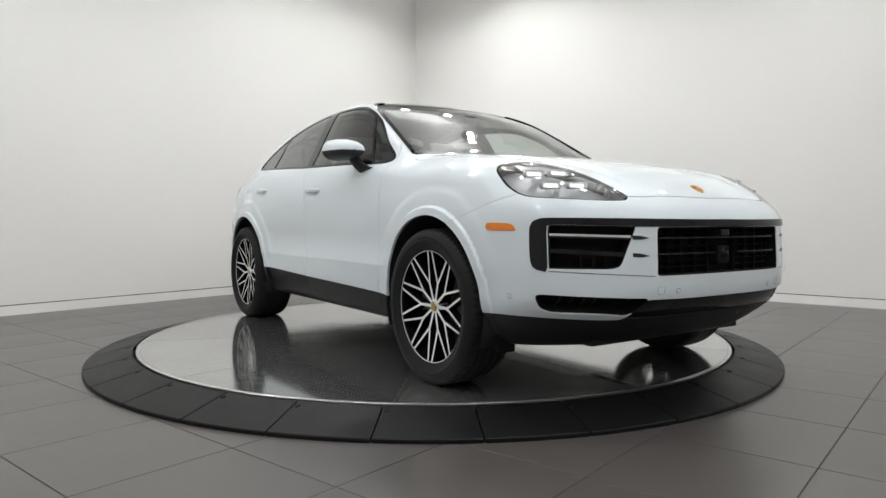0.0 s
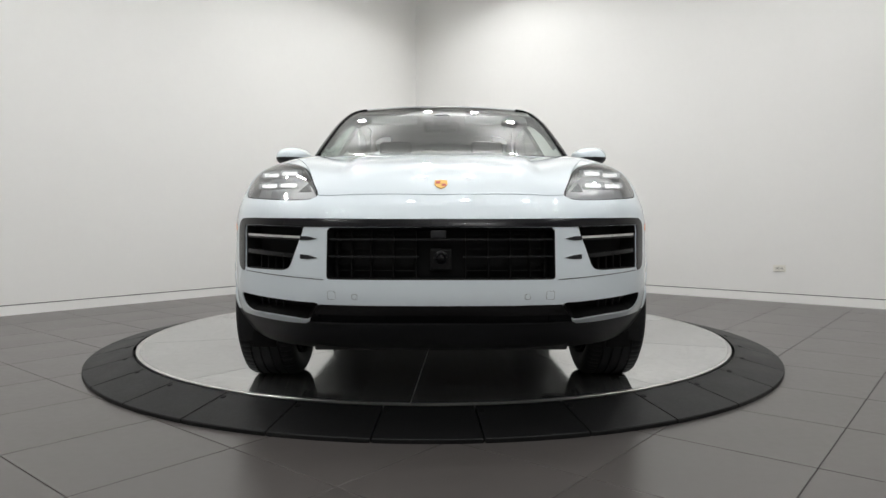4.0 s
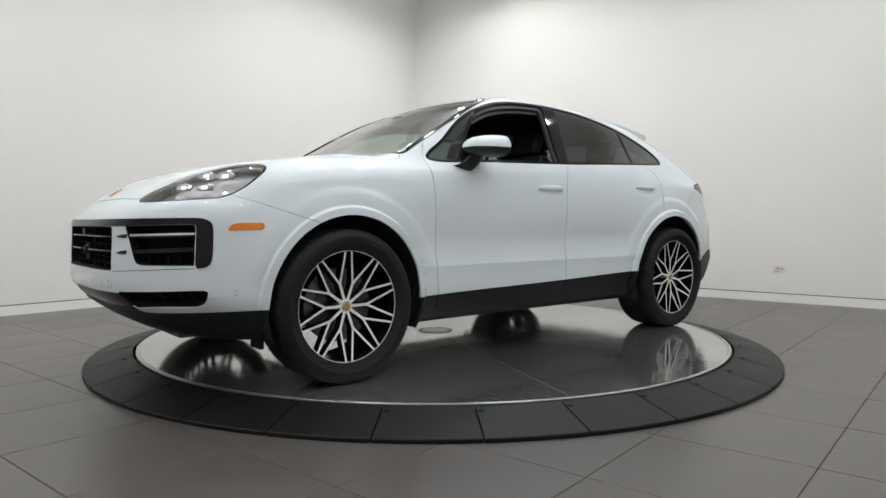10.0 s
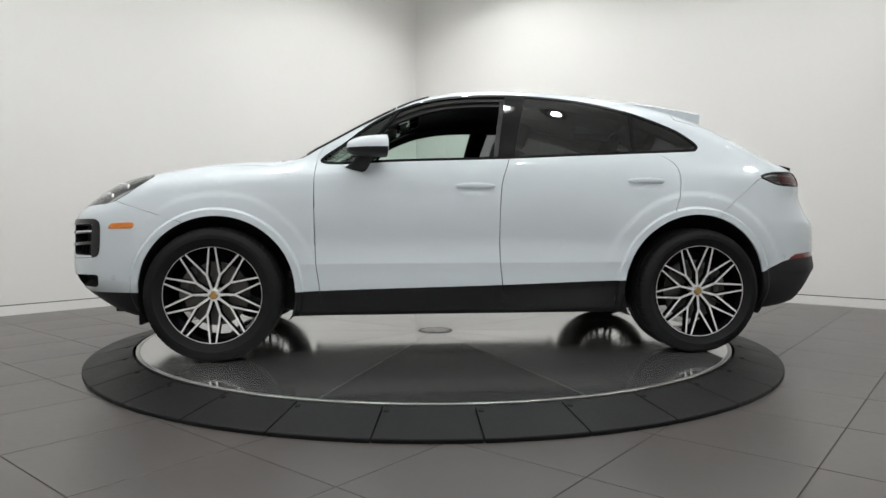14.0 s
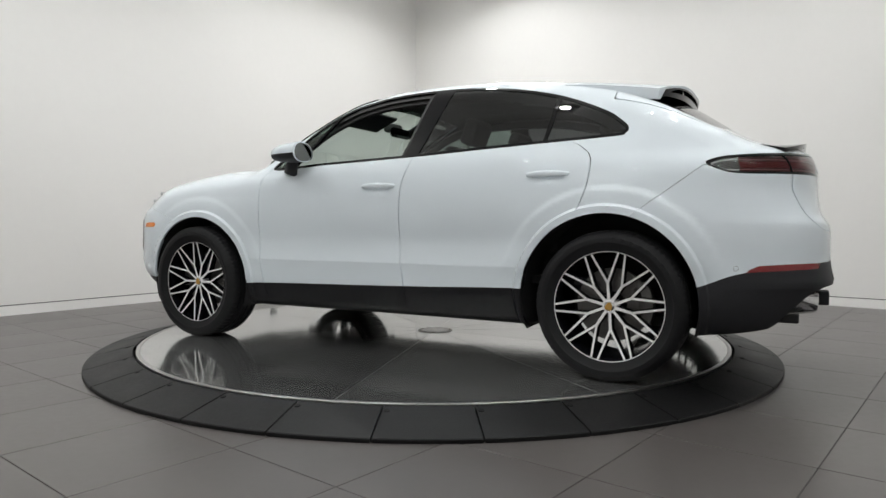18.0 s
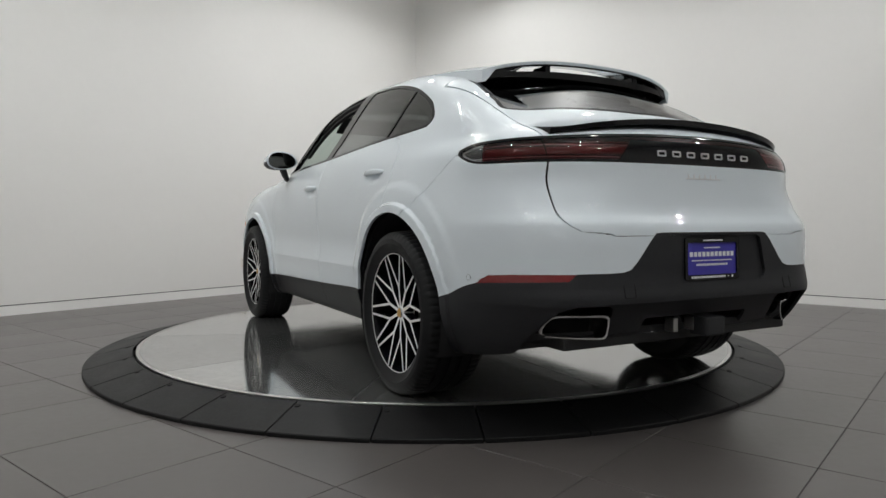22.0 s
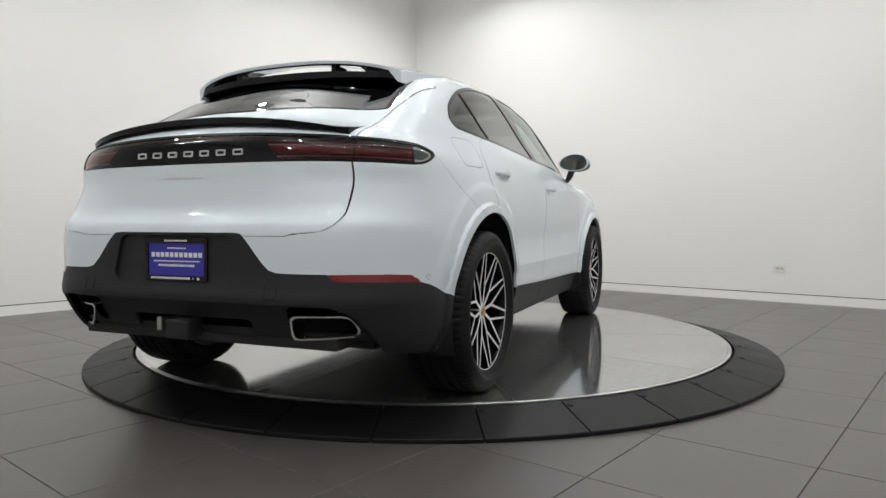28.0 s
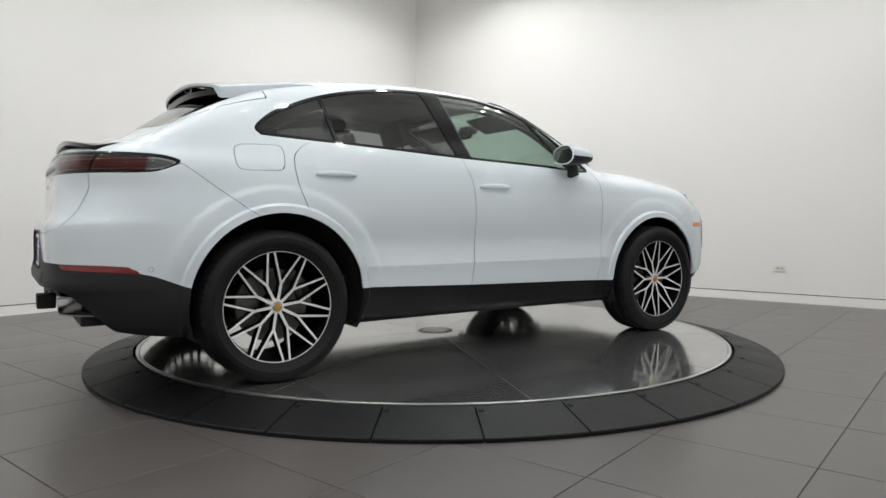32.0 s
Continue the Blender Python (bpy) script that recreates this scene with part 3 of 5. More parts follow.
SKIN_HALF = skin_grid()
REAR_EDGE = curve((-2.6, 0.345), (-2.32, 0.335), (-2.2, 0.305), (-2.05, 0.275), (-1.85, 0.252), (-1.7, 0.235))
DIFFUSER = [(-0.2, 0.497), (0.60, 0.497), (0.665, 0.491), (0.712, 0.472), (0.745, 0.44), (0.768, 0.40), (0.785, 0.35), (0.785, 0.2), (-0.2, 0.2)]
EXHAUST_HOLE = [(0.478, 0.345), (0.760, 0.345), (0.758, 0.37), (0.715, 0.445), (0.690, 0.460), (0.665, 0.463), (0.490, 0.463), (0.478, 0.452)]
PLATE_POCKET = [(-0.2, 0.752), (0.262, 0.752), (0.283, 0.738), (0.318, 0.60), (0.310, 0.578), (0.295, 0.566), (-0.2, 0.566)]


def build_skin():
    rest = SKIN_HALF
    for k in ARCHES:
        _, rest = cut(rest, near_arch(k))
        for by in (0.031, 0.034, 0.039, 0.044, 0.051):
            rest = scored(rest, near_arch(k, by))
    rest = (rest[0], rest[1])
    # black skirt
    low, rest = cut(rest, below(lambda x, y, z: skirt(x, y, z)))
    gap = 0.0022
    # side windows
    dlo = lambda V: np.where(V[:, 2] > 1.1, inside(DLO, V[:, 0], V[:, 2]), 1.0)
    lights, rest = cut(rest, dlo)
    # windscreen, roof glass, rear screen
    screen, rest = cut(rest, lambda V: np.where((V[:, 2] > 1.12), inside(SCREEN, V[:, 0], V[:, 1]), 1.0))
    roof_glass, rest = cut(rest, lambda V: np.where(V[:, 2] > 1.3, inside(ROOF_GLASS, V[:, 0], V[:, 1]), 1.0))
    rear_screen, rest = cut(rest, lambda V: np.where(V[:, 2] > 1.15, inside(REAR_SCREEN, V[:, 0], V[:, 1]), 1.0))
    # lamps
    lamp_f = lambda V: np.where((V[:, 0] > 1.5) & (V[:, 2] > 0.85), inside(LAMP, V[:, 1], V[:, 2] - 0.35 * V[:, 0]) * 0.95, 1.0)
    lamp_front, rest = cut(rest, lamp_f)
    bar_f = lambda V: np.where(V[:, 0] < -1.7, inside(TAIL_BAR, bar_angle(V[:, 0], V[:, 1]), V[:, 2]), 1.0)
    bar, rest = cut(rest, bar_f)
    # bonnet
    bonnet_f = lambda V: np.where(V[:, 2] > 0.85, inside(BONNET, V[:, 0], V[:, 1]), 1.0)
    bonnet, rest = cut(rest, grow(bonnet_f, -gap))
    _, rest = cut(rest, grow(bonnet_f, gap))
    # front openings
    ahead = lambda poly: lambda V: np.where(V[:, 0] > 1.8, inside(poly, V[:, 1], V[:, 2]), 1.0)
    front_half, _ = cut(SKIN_HALF, below(lambda x, y, z: 1.8 - x))
    mouth, rest = cut(rest, ahead(MOUTH))
    centre, rest = cut(rest, ahead(GRILLE))
    intake, rest = cut(rest, ahead(INTAKE))
    foot_a, rest = cut(rest, ahead(LOW_INTAKE))
    foot_b, low = cut(low, ahead(LOW_INTAKE))
    marker, rest = cut(rest, lambda V: np.where((V[:, 1] > 0.8), inside(MARKER, V[:, 0], V[:, 2]), 1.0))
    reflector, rest = cut(rest, lambda V: np.where((V[:, 1] > 0.6) & (V[:, 0] < -1.9), inside(REFLECTOR, V[:, 0], V[:, 2]), 1.0))
    # tailgate
    gate, rest = cut(rest, grow(in_gate, -0.003))
    _, rest = cut(rest, grow(in_gate, 0.003))
    # bumpers
    nose_f = below(lambda x, y, z: np.where(x > 1.2, np.maximum((1.70 - x) + (z - 0.828) * 3.15, z - 0.95), 1.0) * 0.3)
    front_bumper, rest = cut(rest, grow(nose_f, -0.0012))
    _, rest = cut(rest, grow(nose_f, 0.0012))
    tail_f = below(lambda x, y, z: np.where(x < -1.2, np.maximum((x + 1.62) + (z - 0.884) * 1.33, z - 1.075), 1.0) * 0.55)
    rear_bumper, rest = cut(rest, grow(tail_f, -0.0012))
    _, rest = cut(rest, grow(tail_f, 0.0012))
    # arch mouldings
    arch_front = cut(rest, near_arch("front", 0.037))
    rest = arch_front[1]
    arch_rear = cut(rest, near_arch("rear", 0.037))
    rest = arch_rear[1]
    # doors
    side = lambda f: (lambda V: np.where((V[:, 1] > 0.7) & (V[:, 2] < 1.26), f(V), 1.0))
    door_1, rest = cut(rest, side(grow(in_door_front, -gap)))
    _, rest = cut(rest, side(grow(in_door_front, gap)))
    door_2, rest = cut(rest, side(grow(in_door_rear, -gap)))
    _, rest = cut(rest, side(grow(in_door_rear, gap)))
    # above the windows the thin strip belongs to the body
    door_1, a = cut(door_1, below(lambda x, y, z: z - 1.25))
    door_2, b = cut(door_2, below(lambda x, y, z: z - 1.25))
    rest = joined(rest, a, b)

    # body, split on the right for the fuel flap
    right = mirrored(rest)
    fuel_f = lambda V: np.where(V[:, 1] < -0.7, inside(FUEL, V[:, 0], V[:, 2]), 1.0)
    flap, right = cut(right, grow(fuel_f, -0.0015))
    _, right = cut(right, grow(fuel_f, 0.0015))
    panel("body", joined(rest, right), WHITE, None, "glossy white painted body shell")
    panel("fuel_flap", flap, WHITE)
    whole("bonnet", bonnet, WHITE)
    whole("tailgate", gate, WHITE)
    whole("front_bumper", front_bumper, WHITE)
    pair("rear_bumper", rear_bumper, WHITE)
    pair("arch_moulding", arch_front[0], WHITE)
    pair("arch_moulding", arch_rear[0], WHITE)
    doors = pair("front_door", door_1, WHITE), pair("rear_door", door_2, WHITE)

    # skirt pieces
    front_low, low = cut(low, below(lambda x, y, z: 1.6 - x))
    rear_low, sill = cut(low, below(lambda x, y, z: x + 1.6))
    _, rear_low = cut(rear_low, below(lambda x, y, z: z - REAR_EDGE(x)))
    pocket, rear_low = cut(rear_low, lambda V: np.where(V[:, 0] < -2.2, inside(PLATE_POCKET, V[:, 1], V[:, 2]), 1.0))
    diffuser, rear_low = cut(rear_low, lambda V: np.where(V[:, 0] < -2.0, inside(DIFFUSER, V[:, 1], V[:, 2]), 1.0))
    _, diffuser = cut(diffuser, lambda V: np.where(V[:, 0] < -2.0, inside(EXHAUST_HOLE, V[:, 1], V[:, 2]), 1.0))
    _, diffuser = cut(diffuser, below(lambda x, y, z: np.maximum(z - 0.402, y - 0.30)))
    whole("diffuser", diffuser, CLADDING, None, "recessed matt black rear diffuser", sink=0.046)
    whole("plate_pocket", pocket, CLADDING, None, "deep black number plate pocket", sink=0.014, thick=-0.010)
    chin, front_low = cut(front_low, below(lambda x, y, z: np.maximum(0.392 - z, y - 0.60)))
    whole("chin", chin, GLOSS_BLACK, None, "gloss black chin below the bumper", sink=0.006)
    whole("front_skirt", front_low, CLADDING, None, "matt black plastic lower front skirt")
    whole("rear_skirt", rear_low, CLADDING, None, "matt black plastic rear skirt")
    sill_low, sill_up = cut(sill, below(lambda x, y, z: z - 0.318))
    pair("sill", sill_low, SILL_BLACK, label="black plastic sill")
    strip_1, left = cut(sill_up, grow(in_door_front, -gap))
    _, left = cut(left, grow(in_door_front, gap))
    strip_2, left = cut(left, grow(lambda V: np.maximum(V[:, 0] - SEAM_2(V[:, 2]), -0.93 - V[:, 0]), -gap))
    _, left = cut(left, grow(lambda V: np.maximum(V[:, 0] - SEAM_2(V[:, 2]), -0.93 - V[:, 0]), gap))
    pair("door_cladding", strip_1, SILL_BLACK, doors[0])
    pair("door_cladding", strip_2, SILL_BLACK, doors[1])
    for end in cut(left, below(lambda x, y, z: x)):
        pair("sill_end", end, SILL_BLACK)

    # window bands: black trim round each pane
    pane, trim = cut(lights, grow(dlo, -0.016))
    pair("window_trim", trim, GLOSS_BLACK, label="gloss black window surround")
    post = lambda x0, z0, x1, z1: (lambda V: (V[:, 0] - x0 - (V[:, 2] - z0) * (x1 - x0) / (z1 - z0)))
    b_front, b_rear = post(-0.209, 1.183, -0.293, 1.578), post(-0.303, 1.187, -0.424, 1.592)
    c_front, c_rear = post(-1.060, 1.230, -1.088, 1.470), post(-1.080, 1.230, -1.112, 1.470)
    a_front, a_rear = post(0.652, 1.164, 0.476, 1.382), post(0.630, 1.164, 0.454, 1.382)
    neg = lambda f: (lambda V: -f(V))
    sail, pane = cut(pane, neg(a_front))
    a_post, pane = cut(pane, neg(a_rear))
    front_pane, pane = cut(pane, neg(b_front))
    b_post, pane = cut(pane, neg(b_rear))
    rear_pane, pane = cut(pane, neg(c_front))
    c_post, quarter = cut(pane, neg(c_rear))
    pair("window_post", a_post, GLOSS_BLACK, doors[0])
    pair("b_pillar", b_post, GLOSS_BLACK, label="gloss black pillar cover")
    pair("window_post", c_post, GLOSS_BLACK, doors[1])
    frame_f = lambda V: np.maximum(dlo(V) + np.where(V[:, 2] > 1.27, 0.040, 0.0161), 0.026 - b_front(V))
    pair("window_frame", cut(front_pane, frame_f)[1], CABIN, doors[0], "black inner door window frame", sink=0.012, thick=0.02)
    pair("sail_window", sail, SIDE_GLASS, doors[0], sink=0.004)
    panel("front_window", mirrored(front_pane), SIDE_GLASS, doors[0][1], "closed green-tinted front door window", sink=0.004)
    pair("rear_window", rear_pane, PRIVACY, doors[1], "dark tinted privacy glass", sink=0.004)
    pair("quarter_window", quarter, PRIVACY, label="dark tinted quarter glass", sink=0.004)
    # glass in the roof
    glass_f = lambda V: inside(SCREEN, V[:, 0], V[:, 1])
    clear, band = cut(screen, lambda V: np.maximum(glass_f(V) + 0.022, 0.262 - V[:, 0]))
    frit = whole("windscreen_edge", band, GLOSS_BLACK, None, "black printed windscreen edge", sink=0.002)
    whole("windscreen", clear, CLEAR, None, "clear windscreen", sink=0.003)
    whole("roof_glass", roof_glass, PRIVACY, None, "dark glass roof", sink=0.002)
    glass_r = lambda V: inside(REAR_SCREEN, V[:, 0], V[:, 1])
    clear, band = cut(rear_screen, grow(glass_r, -0.02))
    whole("rear_screen_edge", band, GLOSS_BLACK, None, "black rear window edge", sink=0.002)
    whole("rear_screen", clear, REAR_GLASS, None, "dark tinted rear window", sink=0.003)
    # lamps and markers
    lens, edge = cut(lamp_front, grow(lamp_f, -0.006))
    lamps = pair("headlamp", lens, LAMP_GLASS, label="clear headlamp lens with four light bars", sink=0.001)
    pair("lamp_edge", edge, GLOSS_BLACK, lamps, sink=0.003)
    pair("lamp_bowl", lens, LAMP_INNER, lamps, "grey lamp bowl", thick=0.001, sink=0.055)
    pair("side_marker", marker, AMBER, label="amber side marker", sink=-0.002, thick=0.012)
    pair("rear_reflector", reflector, RED_LENS, label="red rear reflector", sink=0.001)
    whole("grille_frame", mouth, RIM_BLACK, None, "gloss black grille frame", sink=-0.003, thick=0.04)
    # ducts and backs behind the front openings
    for name, hole, field in (("grille_duct", centre, ahead(GRILLE)), ("intake_duct", intake, ahead(INTAKE)), ("lower_duct", welded(foot_a, foot_b), ahead(LOW_INTAKE))):
        rim = cut(hole, grow(field, -0.003))[1]
        pair(name, rim, GAP, label="dark duct wall", thick=0.068, sink=0.004)
    whole("grille_back", centre, GAP, None, "dark radiator behind the grille", thick=0.001, sink=0.075)
    pair("intake_back", intake, GAP, label="dark side intake", thick=0.001, sink=0.07)
    foot = welded(foot_a, foot_b)
    pair("lower_intake_back", foot, GAP, label="dark lower intake", thick=0.001, sink=0.06)
    strip = lambda piece, z, h: cut(scored(piece, below(lambda x, y, zz: zz - z)), below(lambda x, y, zz: np.abs(zz - z) - h))[0]
    post_at = lambda piece, y0, h: cut(scored(piece, below(lambda x, y, z: y - y0)), below(lambda x, y, z: np.abs(y - y0) - h))[0]
    whole("grille_bar", strip(centre, 0.735, 0.0035), GLOSS_BLACK, None, "gloss black grille bar", thick=0.02, sink=0.012)
    broken = cut(strip(centre, 0.668, 0.0035), below(lambda x, y, z: 0.085 - y))[0]
    pair("grille_bar", broken, GLOSS_BLACK, label="gloss black grille bar", thick=0.02, sink=0.012)
    for y0 in (0.10, 0.19, 0.28, 0.36, 0.42):
        pair("grille_upright", post_at(centre, y0, 0.0028), GAP, thick=0.03, sink=0.040)
    for z0 in (0.61, 0.64, 0.70, 0.755):
        pair("shutter_vane", cut(strip(centre, z0, 0.002), below(lambda x, y, z: np.maximum(0.10 - y, y - 0.43)))[0], GAP, thick=0.02, sink=0.045)
    for z0, rise in ((0.736, 0.011), (0.661, 0.022)):
        line = lambda y: z0 + rise * (y - 0.488) / 0.351
        tip = scored(front_half, below(lambda x, y, z: z - line(y)))
        tip = cut(tip, below(lambda x, y, z: np.maximum(0.4875 - y, y - 0.838)))[0]
        tip = cut(tip, below(lambda x, y, z: np.abs(z - line(y)) - np.minimum(0.0085, (y - 0.486) * 0.20)))[0]
        head, blade = cut(tip, below(lambda x, y, z: y - 0.56))
        pair("intake_blade_tip", head, CLADDING, label="pointed black blade tip", thick=0.03, sink=-0.002)
        top_edge, under = cut(blade, below(lambda x, y, z: line(y) - 0.001 - z))
        blades = pair("intake_blade", under, GLOSS_BLACK, label="slim black intake blade", thick=0.03, sink=0.006)
        pair("blade_edge", top_edge, CHROME if z0 > 0.7 else GLOSS_BLACK, blades, "satin silver blade edge" if z0 > 0.7 else "", thick=0.03, sink=0.006)
    for y0 in (0.66, 0.70, 0.74, 0.78):
        pair("intake_fin", cut(post_at(intake, y0, 0.003), below(lambda x, y, z: z - 0.665))[0], GAP, thick=0.03, sink=0.03)
        pair("lower_intake_fin", post_at(foot, y0 + 0.02, 0.003), CLADDING, thick=0.012, sink=0.046)
    # joint under the panel between grille and intakes
    seam_z = lambda y: 0.576 + 0.021 * (y - 0.467) / 0.374
    joint = scored(cut(front_half, below(lambda x, y, z: np.maximum(0.462 - y, y - 0.836)))[0], below(lambda x, y, z: z - seam_z(y)))
    joint = cut(joint, below(lambda x, y, z: np.abs(z - seam_z(y)) - 0.0013))[0]
    pair("panel_joint", joint, GAP, label="thin dark panel joint", thick=0.004, sink=-0.0006)
    # lining of the cabin
    rail = cut(lights, below(lambda x, y, z: 1.30 - z))[0]
    rail = cut(rail, lambda V: -0.062 - inside(DLO, V[:, 0], V[:, 2]))[0]
    pair("roof_rail_trim", rail, CABIN, label="dark inner trim over the side windows", thick=0.02, sink=0.03)
    seal = cut(screen, below(lambda x, y, z: np.maximum(0.53 - y, x - 0.93)))[0]
    seal = cut(seal, lambda V: -0.020 - inside(SCREEN, V[:, 0], V[:, 1]))[0]
    pair("screen_seal", seal, GLOSS_BLACK, label="raised black seal beside the windscreen", thick=0.02, sink=-0.007)
    upper_cabin, _ = cut(joined(rest, roof_glass), below(lambda x, y, z: np.maximum(1.12 - z, x - 0.86)))
    whole("headliner", upper_cabin, CABIN, None, "dark fabric roof lining", thick=0.001, sink=0.03)
    pair("door_card", door_1, CABIN, doors[0], "dark inner door panel", thick=0.001, sink=0.055)
    pair("door_card", door_2, CABIN, doors[1], "dark inner door panel", thick=0.001, sink=0.055)
    # tail light bar
    glow, edge = cut(bar, grow(bar_f, -0.010))
    bar_ob = whole("tail_light_bar", edge, GLOSS_BLACK, None, "full-width tail light bar in black and dark red", sink=0.001)
    upper, lower = cut(glow, below(lambda x, y, z: (1.108 + 0.018 * (1 - np.minimum(y / 0.8, 1) ** 2)) - z))
    whole("upper_lens", upper, SMOKE_RED, bar_ob, "smoked red lens", sink=0.004)
    whole("upper_backing", upper, TAIL_RED, bar_ob, "", thick=0.001, sink=0.022)
    outer, inner = cut(lower, below(lambda x, y, z: 0.40 + (1.085 - z) * 0.8 - y))
    whole("name_strip", inner, GLOSS_BLACK, bar_ob, "gloss black centre strip", sink=0.005)
    tip, core = cut(outer, lambda V: 0.80 - bar_angle(V[:, 0], V[:, 1]))
    pair("red_lens", core, SMOKE_RED, (bar_ob, bar_ob), "dark red tail lens", sink=0.004)
    band, dark = cut(core, below(lambda x, y, z: np.abs(z - 1.083 + 0.012 * (y - 0.5)) - 0.017))
    pair("red_backing", band, TAIL_RED, (bar_ob, bar_ob), thick=0.001, sink=0.02)
    pair("dark_backing", dark, CABIN, (bar_ob, bar_ob), thick=0.001, sink=0.03)
    pair("lamp_joint", post_at(glow, 0.702, 0.0014), GAP, (bar_ob, bar_ob), "dark joint between gate and body lamp", thick=0.008, sink=-0.0006)
    for z0 in (1.052, 1.104):
        pair("light_line", strip(outer, z0, 0.0016), LAMP_INNER, (bar_ob, bar_ob), "thin pale line in the lens", thick=0.004, sink=0.014)
    pair("clear_tip", tip, LAMP_GLASS, (bar_ob, bar_ob), "clear lens tip", sink=0.004)
    pair("tip_outline", cut(tip, grow(bar_f, -0.015))[1], LAMP_INNER, (bar_ob, bar_ob), "silver outline in the lens tip", thick=0.004, sink=0.012)
    pair("tip_backing", tip, CABIN, (bar_ob, bar_ob), thick=0.001, sink=0.02)
    return doors, lamps, bar_ob


doors, headlamps, tail_bar = build_skin()

# ---- wheels ----
def tyre_mesh(radius, width, rim):
    """A tyre round the y axis, its outer side at +y, with four grooves."""
    w, r = width / 2, radius
    prof = [(rim - 0.012, -w * 0.80), (rim + 0.004, -w * 0.93), (rim + 0.03, -w * 1.0), ((rim + r) / 2 + 0.005, -w * 1.04), (r - 0.030, -w * 1.0), (r - 0.012, -w * 0.93), (r - 0.004, -w * 0.82)]
    for g in (-0.52, -0.18, 0.18, 0.52):
        prof += [(r, w * (g - 0.045)), (r - 0.007, w * (g - 0.035)), (r - 0.007, w * (g + 0.035)), (r, w * (g + 0.045))]
    prof += [(r - 0.004, w * 0.82), (r - 0.012, w * 0.93), (r - 0.030, w * 1.0), ((rim + r) / 2 + 0.012, w * 1.04), ((rim + r) / 2 + 0.010, w * 1.047), ((rim + r) / 2 - 0.012, w * 1.047), ((rim + r) / 2 - 0.014, w * 1.035), (rim + 0.03, w * 1.0), (rim + 0.006, w * 0.93), (rim - 0.004, w * 0.90), (rim - 0.012, w * 0.80)]
    bm = lathe(prof, 288, False, "Y")
    # short slots across both shoulders of the tread
    for v in bm.verts:
        d = math.hypot(v.co.x, v.co.z)
        turn = math.floor((math.atan2(v.co.z, v.co.x) / (2 * math.pi) % 1.0) * 288 + 0.5)
        if abs(v.co.y) > w * 0.55 and d > r - 0.016 and turn % 4 == 0:
            f = (d - 0.0035) / d
            v.co.x, v.co.z = v.co.x * f, v.co.z * f
    return bm


def strut(points, width, depth, back, taper=1.0):
    """A bar in the x-z plane along two points: (radius, angle, height), face towards +y."""
    (x0, z0, y0), (x1, z1, y1) = points
    d = Vector((x1 - x0, 0, z1 - z0)).normalized()
    n = Vector((-d.z, 0, d.x))
    bm = bmesh.new()
    rows = []
    for (x, z, y), w in (((x0, z0, y0), width), ((x1, z1, y1), width * taper)):
        c = Vector((x, y, z))
        rows.append([bm.verts.new(c + n * w / 2), bm.verts.new(c - n * w / 2), bm.verts.new(c - n * (w / 2 + back) + Vector((0, -depth, 0))), bm.verts.new(c + n * (w / 2 + back) + Vector((0, -depth, 0)))])
    a, b = rows
    for i in range(4):
        j = (i + 1) % 4
        bm.faces.new((a[i], a[j], b[j], b[i]))
    bm.faces.new(a[::-1])
    bm.faces.new(b)
    bmesh.ops.recalc_face_normals(bm, faces=bm.faces[:])
    return bm


def merged(*bms):
    out = bmesh.new()
    for b in bms:
        me = bpy.data.meshes.new("scrap")
        b.to_mesh(me)
        b.free()
        out.from_mesh(me)
        bpy.data.meshes.remove(me)
    return out


RIM_R = 0.283


def fork(face):
    """One forked spoke, standing up from the hub; face: the bright machined front or the black flank behind it."""
    def at(r, deg):
        return (r * math.sin(radians(deg)), r * math.cos(radians(deg)), -0.030 + 0.030 * (r / RIM_R) ** 2)
    wide, depth, back = (0.0125, 0.0015, 0.0) if face else (0.0135, 0.040, 0.004)
    lift = 0.0008 if face else 0.0
    rows = []
    for a, b, w in (((0.030, 0), (0.128, 0), 1.25), ((0.122, 1.2), (RIM_R - 0.005, 14.6), 0.95), ((0.122, -1.2), (RIM_R - 0.005, -14.6), 0.95)):
        p, q = at(*a), at(*b)
        rows.append(strut(((p[0], p[1], p[2] + lift), (q[0], q[1], q[2] + lift)), wide * w, depth, back, 0.85))
    return merged(*rows)


